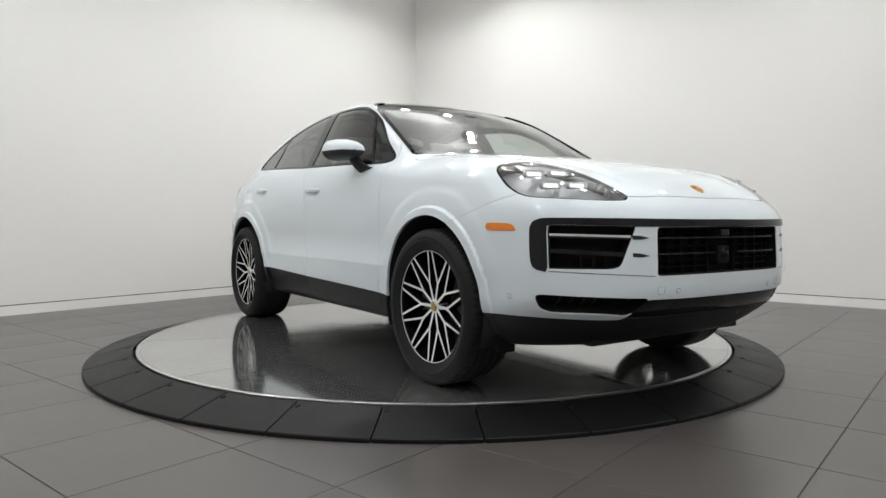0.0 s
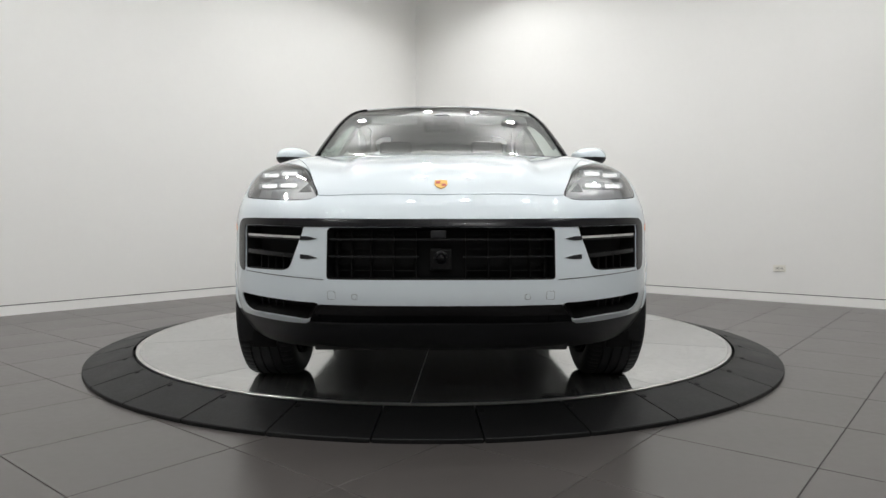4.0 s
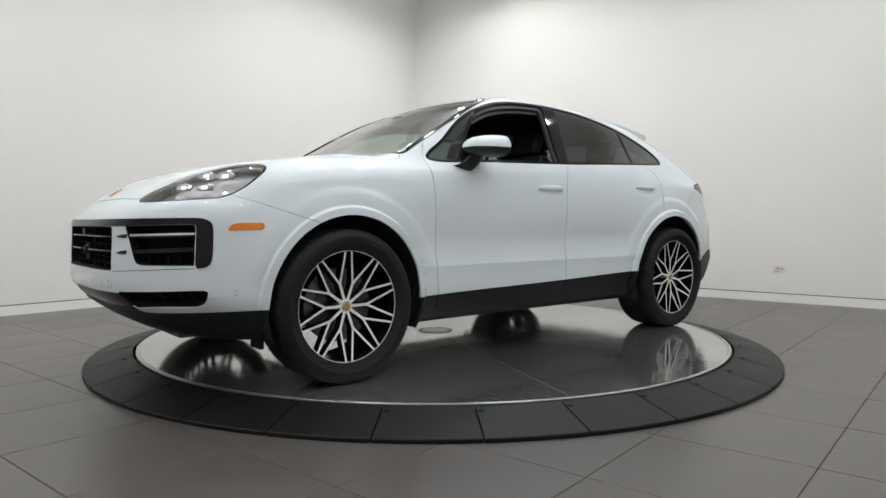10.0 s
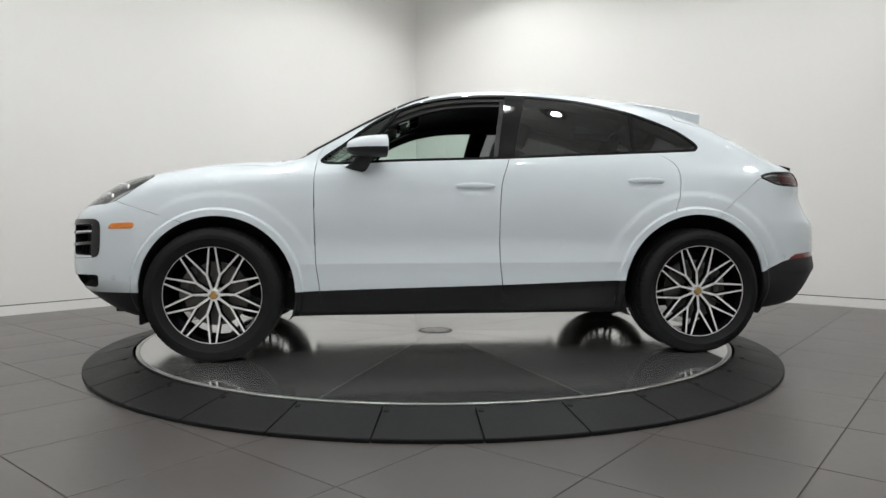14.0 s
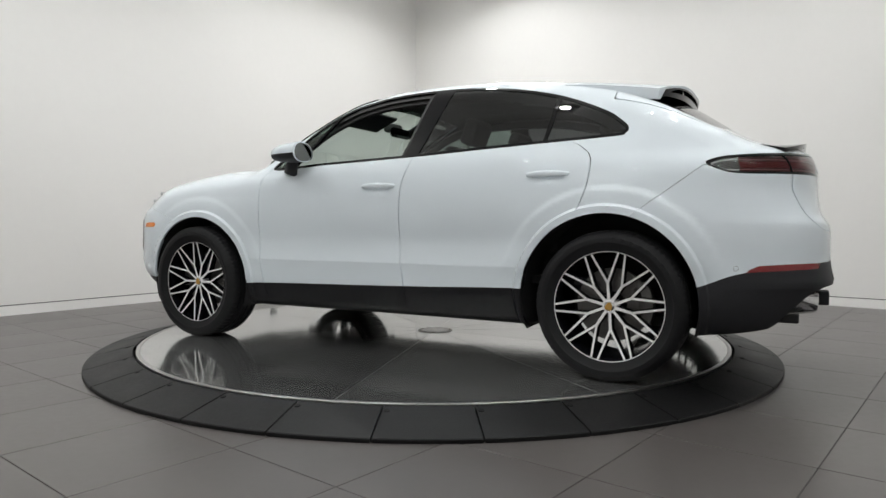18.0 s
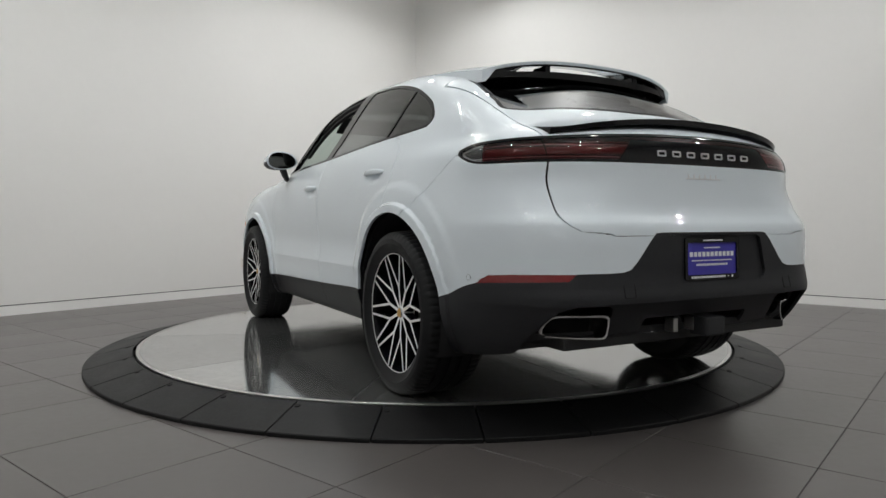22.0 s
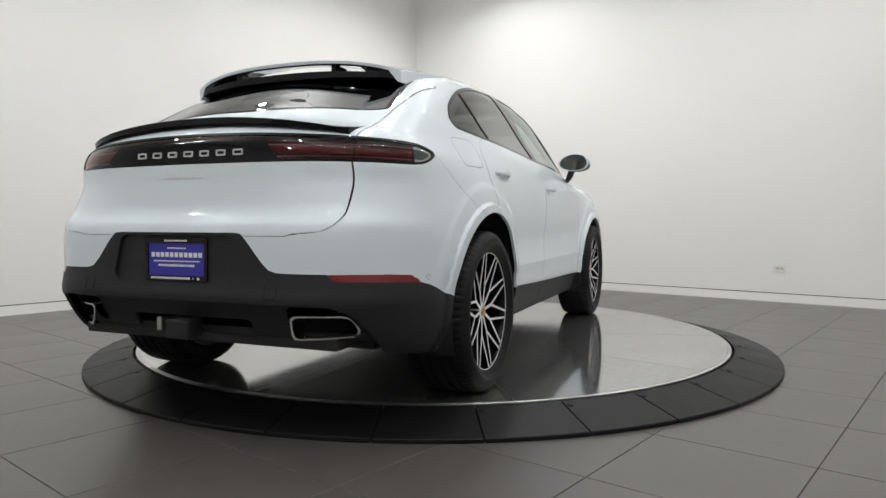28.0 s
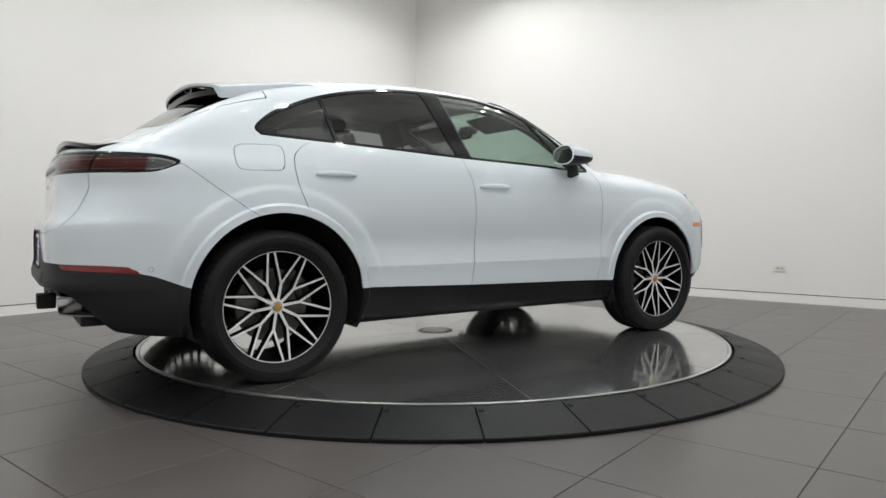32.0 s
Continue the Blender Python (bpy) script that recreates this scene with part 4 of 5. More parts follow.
def wheel(radius, width, out_y):
    """A wheel round the y axis with its outer face towards +y; the rim's lip lies out_y from the middle."""
    barrel = lathe([(RIM_R - 0.010, out_y), (RIM_R + 0.001, out_y + 0.001), (RIM_R + 0.002, out_y - 0.012), (RIM_R - 0.006, -width / 2), (RIM_R - 0.026, -width / 2), (RIM_R - 0.022, out_y - 0.06), (RIM_R - 0.013, out_y - 0.012)], 80, True, "Y")
    w = part("wheel", barrel, RIM_BLACK, car, "two-tone alloy wheel with ten forked spokes", smooth=True)
    part("tyre", tyre_mesh(radius, width, RIM_R), RUBBER, w, "black road tyre", smooth=True)
    part("rim_lip", lathe([(RIM_R - 0.009, out_y + 0.0015), (RIM_R - 0.001, out_y + 0.003), (RIM_R + 0.0005, out_y + 0.0005), (RIM_R - 0.009, out_y - 0.002)], 96, True, "Y"), DIAMOND, w, "bright machined rim lip", smooth=True)
    dark, bright = None, None
    for i in range(10):
        turn = Matrix.Translation((0, out_y, 0)) @ Matrix.Rotation(radians(18 + 36 * i), 4, "Y")
        if dark is None:
            dark = part("spoke", fork(False), RIM_BLACK, w, "", turn)
            bright = part("spoke_face", fork(True), DIAMOND, dark, "bright machined spoke face")
        else:
            s = new("spoke", dark.data)
            s.parent, s.matrix_basis = w, turn
            f = new("spoke_face", bright.data)
            f.parent = s
            f["label"] = "bright machined spoke face"
    hub_y = out_y - 0.030
    hub = part("hub", lathe([(0.0, hub_y + 0.004), (0.028, hub_y + 0.004), (0.034, hub_y + 0.001), (0.038, hub_y - 0.008), (0.044, hub_y - 0.03), (0.045, hub_y - 0.05)], 40, False, "Y"), DIAMOND, w, "machined hub", smooth=True)
    part("hub_cap", lathe([(0.0, hub_y + 0.009), (0.019, hub_y + 0.008), (0.026, hub_y + 0.004)], 32, False, "Y"), CHROME, hub, "silver centre cap", smooth=True)
    crest = prism([(-0.017, 0.020), (0.017, 0.020), (0.017, 0.0), (0.011, -0.013), (0.0, -0.022), (-0.011, -0.013), (-0.017, 0.0)], 0.002)
    part("crest", crest, GOLD, hub, "small gold shield", Matrix.Translation((0, hub_y + 0.0085, 0)) @ Matrix.Rotation(radians(-90), 4, "X"))
    disc_y = out_y - 0.115
    part("brake_disc", lathe([(0.075, disc_y + 0.012), (0.185, disc_y + 0.012), (0.187, disc_y), (0.185, disc_y - 0.022), (0.075, disc_y - 0.022), (0.07, disc_y + 0.03)], 64, True, "Y"), IRON, w, "steel brake disc", smooth=True)
    return w


def mesh_from(name, bm, mat):
    me = bpy.data.meshes.new(name)
    bm.to_mesh(me)
    bm.free()
    me.materials.append(mat)
    return me


def caliper():
    """A curved brake caliper round the disc's upper rear rim."""
    bm = bmesh.new()
    rows = []
    for i in range(9):
        a = radians(-32 + 8 * i)
        c, s = math.cos(a), math.sin(a)
        rows.append([bm.verts.new((r * s, y, r * c)) for r, y in ((0.135, -0.03), (0.205, -0.03), (0.212, 0.0), (0.205, 0.032), (0.16, 0.040), (0.135, 0.030))])
    for a, b in zip(rows, rows[1:]):
        for i in range(6):
            j = (i + 1) % 6
            bm.faces.new((a[i], a[j], b[j], b[i]))
    bm.faces.new(rows[0])
    bm.faces.new(rows[-1][::-1])
    bmesh.ops.recalc_face_normals(bm, faces=bm.faces[:])
    return bm


def liner(ax, az, r, sign):
    """The dark inner shell of a wheel arch."""
    bm = bmesh.new()
    rows = []
    for i in range(33):
        a = radians(-25 + 230 * i / 32)
        rows.append([bm.verts.new((ax + (r + d) * math.cos(a), y * sign, max(az + (r + d) * math.sin(a), 0.235))) for y, d in ((0.955, 0.004), (0.93, 0.012), (0.62, 0.02))])
    inner = bm.verts.new((ax, 0.62 * sign, az))
    for a, b in zip(rows, rows[1:]):
        for i in range(2):
            bm.faces.new((a[i], a[i + 1], b[i + 1], b[i]))
        bm.faces.new((a[2], inner, b[2]))
    bmesh.ops.recalc_face_normals(bm, faces=bm.faces[:])
    return bm


for key, width, out in (("front", 0.262, 0.112), ("rear", 0.300, 0.130)):
    ax, az = AXLES[key]
    ref = wheel(az + 0.002, width, out)
    middle = 0.968 - out + 0.001
    left_turn, right_turn = (0.0, 0.0) if key == "front" else (-14.0, -7.8)
    ref.matrix_basis = Matrix.Translation((ax, middle, az)) @ Matrix.Rotation(radians(left_turn), 4, "Y")
    cal = part("brake_caliper", caliper(), IRON, ref, "dark grey brake caliper", Matrix.Translation((0, out - 0.115, 0)) @ Matrix.Rotation(radians(70 if key == "front" else -70), 4, "Y"))
    twin = copy_thing(ref, Matrix.Translation((ax, -middle, az)) @ Matrix.Rotation(radians(right_turn), 4, "Y") @ Matrix.Rotation(radians(180), 4, "Z"))
    twin.parent = car
    for sign in (1, -1):
        part("wheel_liner", liner(*ARCHES[key], sign), LINER, car, "dark felt wheel-arch liner", smooth=True)

# ---- car details ----
def on_skin(y, z, front=True):
    """The skin's place and normal at a given width and height on the nose or the tail."""
    d = 1.0 if front else -1.0
    p = cast(np.array([[0.9 * d, y * 1.0, z]]), np.array([[d, 0.0, 0.0]]))[0]
    return Vector(p), Vector(slope(p[None])[0])


def off_side(x, z):
    p = cast(np.array([[x, 0.3, z]]), np.array([[0.0, 1.0, 0.0]]))[0]
    return Vector(p), Vector(slope(p[None])[0])


def facing(p, n, up=(0, 0, 1)):
    """A pose with its z axis along the normal and its y axis upwards."""
    z = Vector(n).normalized()
    x = Vector(up).cross(z).normalized()
    return Matrix.Translation(p) @ Matrix((x, z.cross(x), z)).transposed().to_4x4()


def flip(m):
    """The mirror pose on the other side of the car, for forms that are even about their own x."""
    s = Matrix.Diagonal((1, -1, 1, 1))
    return s @ m @ Matrix.Diagonal((-1, 1, 1, 1))


def round_rect(w, h, r, fine=5):
    out = []
    for cx, cy, a0 in ((w / 2 - r, h / 2 - r, 0), (-w / 2 + r, h / 2 - r, 90), (-w / 2 + r, -h / 2 + r, 180), (w / 2 - r, -h / 2 + r, 270)):
        for i in range(fine + 1):
            a = radians(a0 + 90 * i / fine)
            out.append((cx + r * math.cos(a), cy + r * math.sin(a)))
    return out


def frame_ring(outer, inner, depth):
    """A flat ring between two outlines with the same number of corners."""
    bm = bmesh.new()
    rings = [[bm.verts.new((x, y, z)) for x, y in o] for o, z in ((outer, 0), (outer, depth), (inner, depth), (inner, 0))]
    n = len(outer)
    for k in range(4):
        a, b = rings[k], rings[(k + 1) % 4]
        for i in range(n):
            j = (i + 1) % n
            bm.faces.new((a[i], a[j], b[j], b[i]))
    bmesh.ops.recalc_face_normals(bm, faces=bm.faces[:])
    return bm


def blob(rings, name, mat, parent, label="", m=None):
    """A closed form through rings of equally many points."""
    bm = bmesh.new()
    rows = [[bm.verts.new(p) for p in r] for r in rings]
    n = len(rows[0])
    for a, b in zip(rows, rows[1:]):
        for i in range(n):
            j = (i + 1) % n
            bm.faces.new((a[i], a[j], b[j], b[i]))
    bm.faces.new(rows[0][::-1])
    bm.faces.new(rows[-1])
    bmesh.ops.recalc_face_normals(bm, faces=bm.faces[:])
    return part(name, bm, mat, parent, label, m, smooth=True)


# door handles: a bar over a shallow cup
def handle(x0, x1, z, door, sign):
    length, rings = x0 - x1, []
    for i in range(15):
        t = i / 14
        x = x0 - length * t
        p, _ = off_side(x, z + 0.004 * math.sin(math.pi * t))
        lift = 0.030 * math.sin(math.pi * t) ** 0.45 if 0 < t < 1 else 0.0
        hh = 0.004 + 0.012 * math.sin(math.pi * min(max(t, 0.02), 0.98)) ** 0.35
        rings.append([(x, sign * (p.y - 0.004 + lift - 0.012 + 0.014 * (0.5 + 0.5 * math.cos(a))), p.z + hh * math.sin(a)) for a in [2 * math.pi * k / 12 for k in range(12)]])
    ob = blob(rings, "handle", WHITE, door, "body-coloured pull handle")
    return ob


for pair_of, x0, x1, z in ((doors[0], 0.055, -0.185, 1.014), (doors[1], -0.995, -1.235, 1.050)):
    for door, sign in zip(pair_of, (1, -1)):
        handle(x0, x1, z, door, sign)

# headlamp inside: four light bars on a dark carrier
for lamp_ob, sign in zip(headlamps, (1, -1)):
    for y, z in ((0.765, 1.016), (0.672, 1.020), (0.752, 0.962), (0.655, 0.962)):
        p, n = on_skin(y, z)
        q = p - Vector((0.040, 0.004, 0.004))
        m = facing((q.x, sign * q.y, q.z), (0.95, 0.22 * sign, 0.1))
        part("light_bar", prism(round_rect(0.080, 0.017, 0.007), 0.006), LED, lamp_ob, "glowing white light bar", m)
        part("bar_carrier", frame_ring(round_rect(0.094, 0.030, 0.011), round_rect(0.083, 0.020, 0.008), 0.026), LAMP_INNER, lamp_ob, "", m)
    p, n = on_skin(0.57, 0.945)
    part("lamp_corner", prism([(-0.03, -0.018), (0.03, -0.018), (0.012, 0.02)], 0.006), CABIN, lamp_ob, "", facing((p.x - 0.035, sign * p.y, p.z), (0.9, 0.3 * sign, 0.25)))


# door mirrors
def mirror(sign):
    """Shell with a white upper cap, a black lower half, a foot and the glass."""
    cx, cy, cz = 0.462, 0.985, 1.228
    def shell(a, b, grow_by=0.0):
        # a: round the rim, b: 0 at the glass rim to 1 at the nose
        w, h, d = 0.112 + grow_by, 0.074 + grow_by, 0.225 + grow_by
        s = math.cos(b * math.pi / 2) ** 0.62
        ca, sa = math.cos(a), math.sin(a)
        e, drop = 0.92, 1.0 if sa > 0 else 0.72
        yy = math.copysign(abs(ca) ** e, ca) * w * s
        zz = math.copysign(abs(sa) ** e, sa) * h * s * drop * (1.0 + 0.10 * ca)
        return (cx + d * math.sin(b * math.pi / 2) - 0.18 * yy * 0.6, sign * (cy + yy + 0.012 * b), cz + zz - 0.006 * b)
    def half(name, lo, hi, mat, parent, label):
        bm = bmesh.new()
        grid = [[bm.verts.new(shell(lo + (hi - lo) * i / 20, min(j / 12, 0.995))) for j in range(13)] for i in range(21)]
        for i in range(20):
            for j in range(12):
                bm.faces.new((grid[i][j], grid[i + 1][j], grid[i + 1][j + 1], grid[i][j + 1]))
        bmesh.ops.recalc_face_normals(bm, faces=bm.faces[:])
        return part(name, bm, mat, parent, label, smooth=True)
    base = half("door_mirror", -math.pi + 0.06, -0.02, CLADDING, car, "black lower mirror shell")
    half("mirror_cap", -0.02, math.pi + 0.06, WHITE, base, "white mirror cap")
    rim = [shell(2 * math.pi * i / 40, 0.0) for i in range(40)]
    mid = Vector((sum(p[0] for p in rim) / 40, sum(p[1] for p in rim) / 40, sum(p[2] for p in rim) / 40))
    def rim_ring(name, s0, s1, x0, mat, label):
        bm = bmesh.new()
        a = [bm.verts.new(mid + (Vector(p) - mid) * s0 + Vector((0.0, 0, 0))) for p in rim]
        b = [bm.verts.new(mid + (Vector(p) - mid) * s1 + Vector((x0, 0, 0))) for p in rim]
        for i in range(40):
            bm.faces.new((a[i], a[(i + 1) % 40], b[(i + 1) % 40], b[i]))
        return part(name, bm, mat, base, label, smooth=True)
    rim_ring("mirror_rim", 1.0, 0.90, -0.004, WHITE, "white mirror rim")
    bm = bmesh.new()
    bm.faces.new([bm.verts.new(mid + (Vector(p) - mid) * 0.905 + Vector((0.002, 0, 0))) for p in rim])
    part("mirror_glass", bm, MIRROR, base, "mirror glass")
    rings = []
    for t, x, y, z, rx, rz in ((0, 0.655, 0.865, 1.105, 0.055, 0.022), (0.3, 0.640, 0.900, 1.108, 0.052, 0.022), (0.6, 0.610, 0.925, 1.135, 0.045, 0.024), (0.85, 0.585, 0.945, 1.172, 0.042, 0.026), (1, 0.570, 0.955, 1.200, 0.040, 0.02)):
        rings.append([(x + rx * math.cos(a), sign * (y + rz * math.sin(a)), z + 0.35 * rx * math.cos(a)) for a in [2 * math.pi * k / 16 for k in range(16)]])
    blob(rings, "mirror_foot", CLADDING, base, "black mirror foot")


MIRROR = material("mirror_glass", (0.82, 0.84, 0.84), 0.0, 1.0)
mirror(1)
mirror(-1)


# roof spoiler with its slot, and the tail lip
def wing(name, mat, parent, label, ys, top, bottom, fore, aft, taper=0.0):
    """A blade across the car: heights top and bottom at the trailing edge as functions of y, from fore to aft."""
    rings = []
    for y in ys:
        f0, f1 = fore(y), aft(y)
        sec = []
        for t in (0.0, 0.15, 0.35, 0.6, 0.85, 1.0):
            sec.append((f0[0] + (f1 - f0[0]) * t, y, f0[1] + (top(y) - f0[1]) * (t ** 1.35)))
        for t in (1.0, 0.8, 0.5, 0.2, 0.0):
            sec.append((f0[0] + (f1 - f0[0]) * t + 0.004, y, f0[2] + (bottom(y) - f0[2]) * t))
        rings.append(sec)
    return blob(rings, name, mat, parent, label)


roof_at = lambda x, y: float(TOP(x) - CROWN(x) * y * y)
span = lambda w, n=25: [w * math.sin(math.pi * (i / (n - 1) - 0.5)) for i in range(n)]
back_x = lambda y: -1.715 + 0.10 * (abs(y) / 0.6) ** 3
blade_top = lambda y: 1.571 - 0.08 * y * y - 0.28 * y ** 4
spoiler = wing("roof_spoiler", WHITE, car, "white roof spoiler over a black slotted carrier", span(0.592), blade_top, lambda y: blade_top(y) - 0.013,
               lambda y: (back_x(y) + 0.18, 1.606 - 0.22 * y * y, 1.594 - 0.23 * y * y), back_x)
wing("blade_underside", GLOSS_BLACK, spoiler, "gloss black underside of the blade", span(0.576), lambda y: blade_top(y) - 0.014, lambda y: blade_top(y) - 0.021,
     lambda y: (back_x(y) + 0.17, 1.590 - 0.23 * y * y, 1.583 - 0.24 * y * y), lambda y: back_x(y) + 0.004)
wing("spoiler_carrier", GLOSS_BLACK, spoiler, "gloss black spoiler carrier", span(0.576), lambda y: 1.522 - 0.08 * y * y, lambda y: 1.490 - 0.045 * y * y,
     lambda y: (-1.50, roof_at(-1.50, y) - 0.012, roof_at(-1.50, y) - 0.05), lambda y: back_x(y) + 0.010)
for sign in (1, -1):
    part("spoiler_strut", box((0.10, 0.030, 0.052), (-1.640, 0.277 * sign, 1.520), 0.004), GLOSS_BLACK, spoiler, "black strut across the slot")
    wing("spoiler_arm", WHITE, spoiler, "white arm from the roof to the spoiler", [sign * y for y in (0.46, 0.50, 0.54, 0.580, 0.597)], lambda y: blade_top(y) + 0.001, lambda y: blade_top(y) - (0.055 if abs(y) > 0.57 else 0.013),
         lambda y: (-1.10, roof_at(-1.10, y) - 0.002 - 0.3 * max(abs(y) - 0.54, 0), roof_at(-1.10, y) - 0.09), back_x)
    ends = []
    for y, w in ((0.400, 0.003), (0.47, 0.35), (0.53, 0.9), (0.577, 1.0)):
        zt, zb = blade_top(y) - 0.012, 1.484 - 0.045 * y * y
        ends.append([(-1.42, sign * y, roof_at(-1.42, y) - 0.01), (back_x(y) + 0.006, sign * y, zt), (back_x(y) + 0.010, sign * y, zt - (zt - zb) * w), (-1.42, sign * y, roof_at(-1.42, y) - 0.05)])
    blob(ends, "spoiler_end", GLOSS_BLACK, spoiler, "black end of the slot")
edge_x = lambda y: -(float(TAIL(1.17)) - 0.56 * abs(y) ** 4.4) + 0.012
wing("tail_lip", GLOSS_BLACK, car, "slim gloss black tail lip", span(0.665), lambda y: 1.222 - 0.145 * y * y, lambda y: 1.198 - 0.11 * y * y - 0.012 * (abs(y) / 0.66) ** 4,
     lambda y: (edge_x(y) + 0.19, roof_at(edge_x(y) + 0.19, y) - 0.012, roof_at(edge_x(y) + 0.19, y) - 0.03), lambda y: edge_x(y) + 0.030)

# sensors and flush covers
def stud(p, n, sign):
    m = facing((p.x, p.y * sign, p.z), (n.x, n.y * sign, n.z))
    ob = part("parking_sensor", lathe([(0.0, 0.0012), (0.0095, 0.0012), (0.0105, 0.0004)], 20), WHITE, car, "", m)
    part("sensor_ring", lathe([(0.0105, 0.0008), (0.0116, 0.0008), (0.0116, -0.004)], 20), GAP, ob)


for sign in (1, -1):
    stud(*on_skin(0.338, 0.510), sign)
    stud(*off_side(2.003, 0.486), sign)
    stud(*off_side(-2.027, 0.585), sign)
    p, n = on_skin(0.43, 0.515)
    part("tow_cover", frame_ring(round_rect(0.034, 0.034, 0.008), round_rect(0.0328, 0.0328, 0.0075), 0.0008), GAP, car, "thin joint of the tow eye cover", facing((p.x - 0.0005, p.y * sign, p.z), (n.x, n.y * sign, n.z)))
    p, n = on_skin(0.455, 0.545, False)
    part("tow_cover", frame_ring(round_rect(0.052, 0.055, 0.008), round_rect(0.048, 0.051, 0.007), 0.0015), GAP, car, "thin joint of the tow eye cover", facing((p.x + 0.0005, p.y * sign, p.z), (n.x, n.y * sign, n.z)))

# radar and camera block in the grille
p, n = on_skin(0.0, 0.66)
block = part("radar_block", box((0.05, 0.085, 0.085), (p.x - 0.05, 0, 0.655), 0.008), GAP, car, "black sensor block in the grille")
part("camera_lens", lathe([(0.0, 0.022), (0.012, 0.018), (0.022, 0.004), (0.030, 0.0), (0.032, -0.01)], 28), GLOSS_BLACK, block, "round dark lens", facing((p.x - 0.026, 0, 0.662), (1, 0, 0)), smooth=True)
part("camera_block", box((0.04, 0.06, 0.03), (p.x - 0.03, -0.01, 0.755), 0.005), CLADDING, car, "small black camera block")

# bonnet shield
p, n = on_skin(0.0, 0.955)
shield = part("bonnet_crest", prism([(-0.026, 0.030), (0.0, 0.034), (0.026, 0.030), (0.027, 0.0), (0.018, -0.020), (0.0, -0.034), (-0.018, -0.020), (-0.027, 0.0)], 0.004, 0.001), GOLD, car, "gold shield badge", facing(p, n))
for sx, sy in ((-0.012, 0.012), (0.012, -0.008)):
    part("crest_field", prism([(sx - 0.009, sy - 0.009), (sx + 0.009, sy - 0.009), (sx + 0.009, sy + 0.009), (sx - 0.009, sy + 0.009)], 0.0048), RED, shield, "red enamel field")

# lettering on the tail as plain shapes
for i in range(7):
    y = 0.228 - 0.0810 * i
    p, n = on_skin(abs(y), 1.0725, False)
    p.y, n.y = y, math.copysign(abs(n.y), y)
    part("letter_shape", frame_ring(round_rect(0.046, 0.024, 0.006), round_rect(0.034, 0.012, 0.003), 0.004), SILVER, tail_bar, "plain silver letter-sized shape", facing(p - n * 0.004, n))
p, n = on_skin(0.0, 0.985, False)
script = part("script_badge", box((0.20, 0.0045, 0.003), (0, -0.008, 0), 0.001), SILVER, car, "thin silver script-sized bar", facing((p.x, 0.0, p.z), n))
for i in range(6):
    part("script_stroke", box((0.006, 0.018, 0.003), (-0.085 + 0.032 * i, 0.001, 0), 0.001), SILVER, script)

# number plate with its holder
plate_m = facing((-2.416, 0.0, 0.655), (-1, 0, 0.03))
plate = part("number_plate", prism(round_rect(0.300, 0.152, 0.008), 0.003), BLUE, car, "blue dealer plate with white lines in a black frame", plate_m)
part("plate_frame", frame_ring(round_rect(0.314, 0.168, 0.010), round_rect(0.284, 0.128, 0.006), 0.007), GLOSS_BLACK, plate, "black plate frame", Matrix.Translation((0, 0, 0.001)))
for w, h, x, y in ((0.115, 0.009, 0, 0.0735), (0.095, 0.008, 0, 0.044), (0.262, 0.026, 0, 0.018), (0.235, 0.007, 0, -0.007), (0.185, 0.012, 0, -0.024), (0.200, 0.012, -0.025, -0.0735), (0.010, 0.013, 0.115, -0.0735), (0.006, 0.006, 0.09, -0.0735)):
    n_bars = max(1, round(w / (h * 0.95)))
    for i in range(n_bars):
        bw = w / n_bars * 0.72 if n_bars > 1 else w
        part("print_bar", box((bw, h * 0.72, 0.001), (x - w / 2 + (i + 0.5) * w / n_bars, y, 0.0086 if abs(y) > 0.07 else 0.0036)), INK, plate)

# exhaust tips: swept outwards at their lower outer corner
def bent_ring(outer, inner, depth_at):
    """Walls between two outlines across and up, standing at depths along the car."""
    bm = bmesh.new()
    rings = [[bm.verts.new((d(y, z), y, z)) for y, z in o] for o, d in ((outer, depth_at[0]), (outer, depth_at[1]), (inner, depth_at[1]), (inner, depth_at[0]))]
    n = len(outer)
    for k in range(4):
        for i in range(n):
            j = (i + 1) % n
            bm.faces.new((rings[k][i], rings[k][j], rings[(k + 1) % 4][j], rings[(k + 1) % 4][i]))
    bmesh.ops.recalc_face_normals(bm, faces=bm.faces[:])
    return bm


PIPE = [(0.500, 0.437), (0.507, 0.447), (0.520, 0.450), (0.60, 0.450), (0.675, 0.449), (0.700, 0.441), (0.713, 0.42), (0.718, 0.39), (0.714, 0.370), (0.700, 0.361), (0.60, 0.358), (0.535, 0.358), (0.517, 0.362), (0.508, 0.375), (0.501, 0.41)]
for sign in (1, -1):
    mid_y, mid_p = 0.612, 0.404
    scale = lambda k: [(sign * (mid_y + (y - mid_y) * k), mid_p + (z - mid_p) * (1 - (1 - k) * 2.1)) for y, z in PIPE]
    lip = lambda y, z: -2.375 + 0.62 * (abs(y) ** 4.4 - 0.047) + 2.6 * (0.45 - z) * max(abs(y) - 0.52, 0)
    tip_ob = part("exhaust_tip", bent_ring(scale(1.0), scale(0.93), (lambda y, z: lip(y, z) + 0.14, lip)), CHROME, car, "polished trapezoid exhaust trim", smooth=True)
    bm = bmesh.new()
    bm.faces.new([bm.verts.new((lip(y, z) + 0.10, y, z)) for y, z in scale(0.96)])
    bmesh.ops.solidify(bm, geom=bm.faces[:], thickness=0.004)
    part("exhaust_bore", bm, GAP, tip_ob, "black bore")

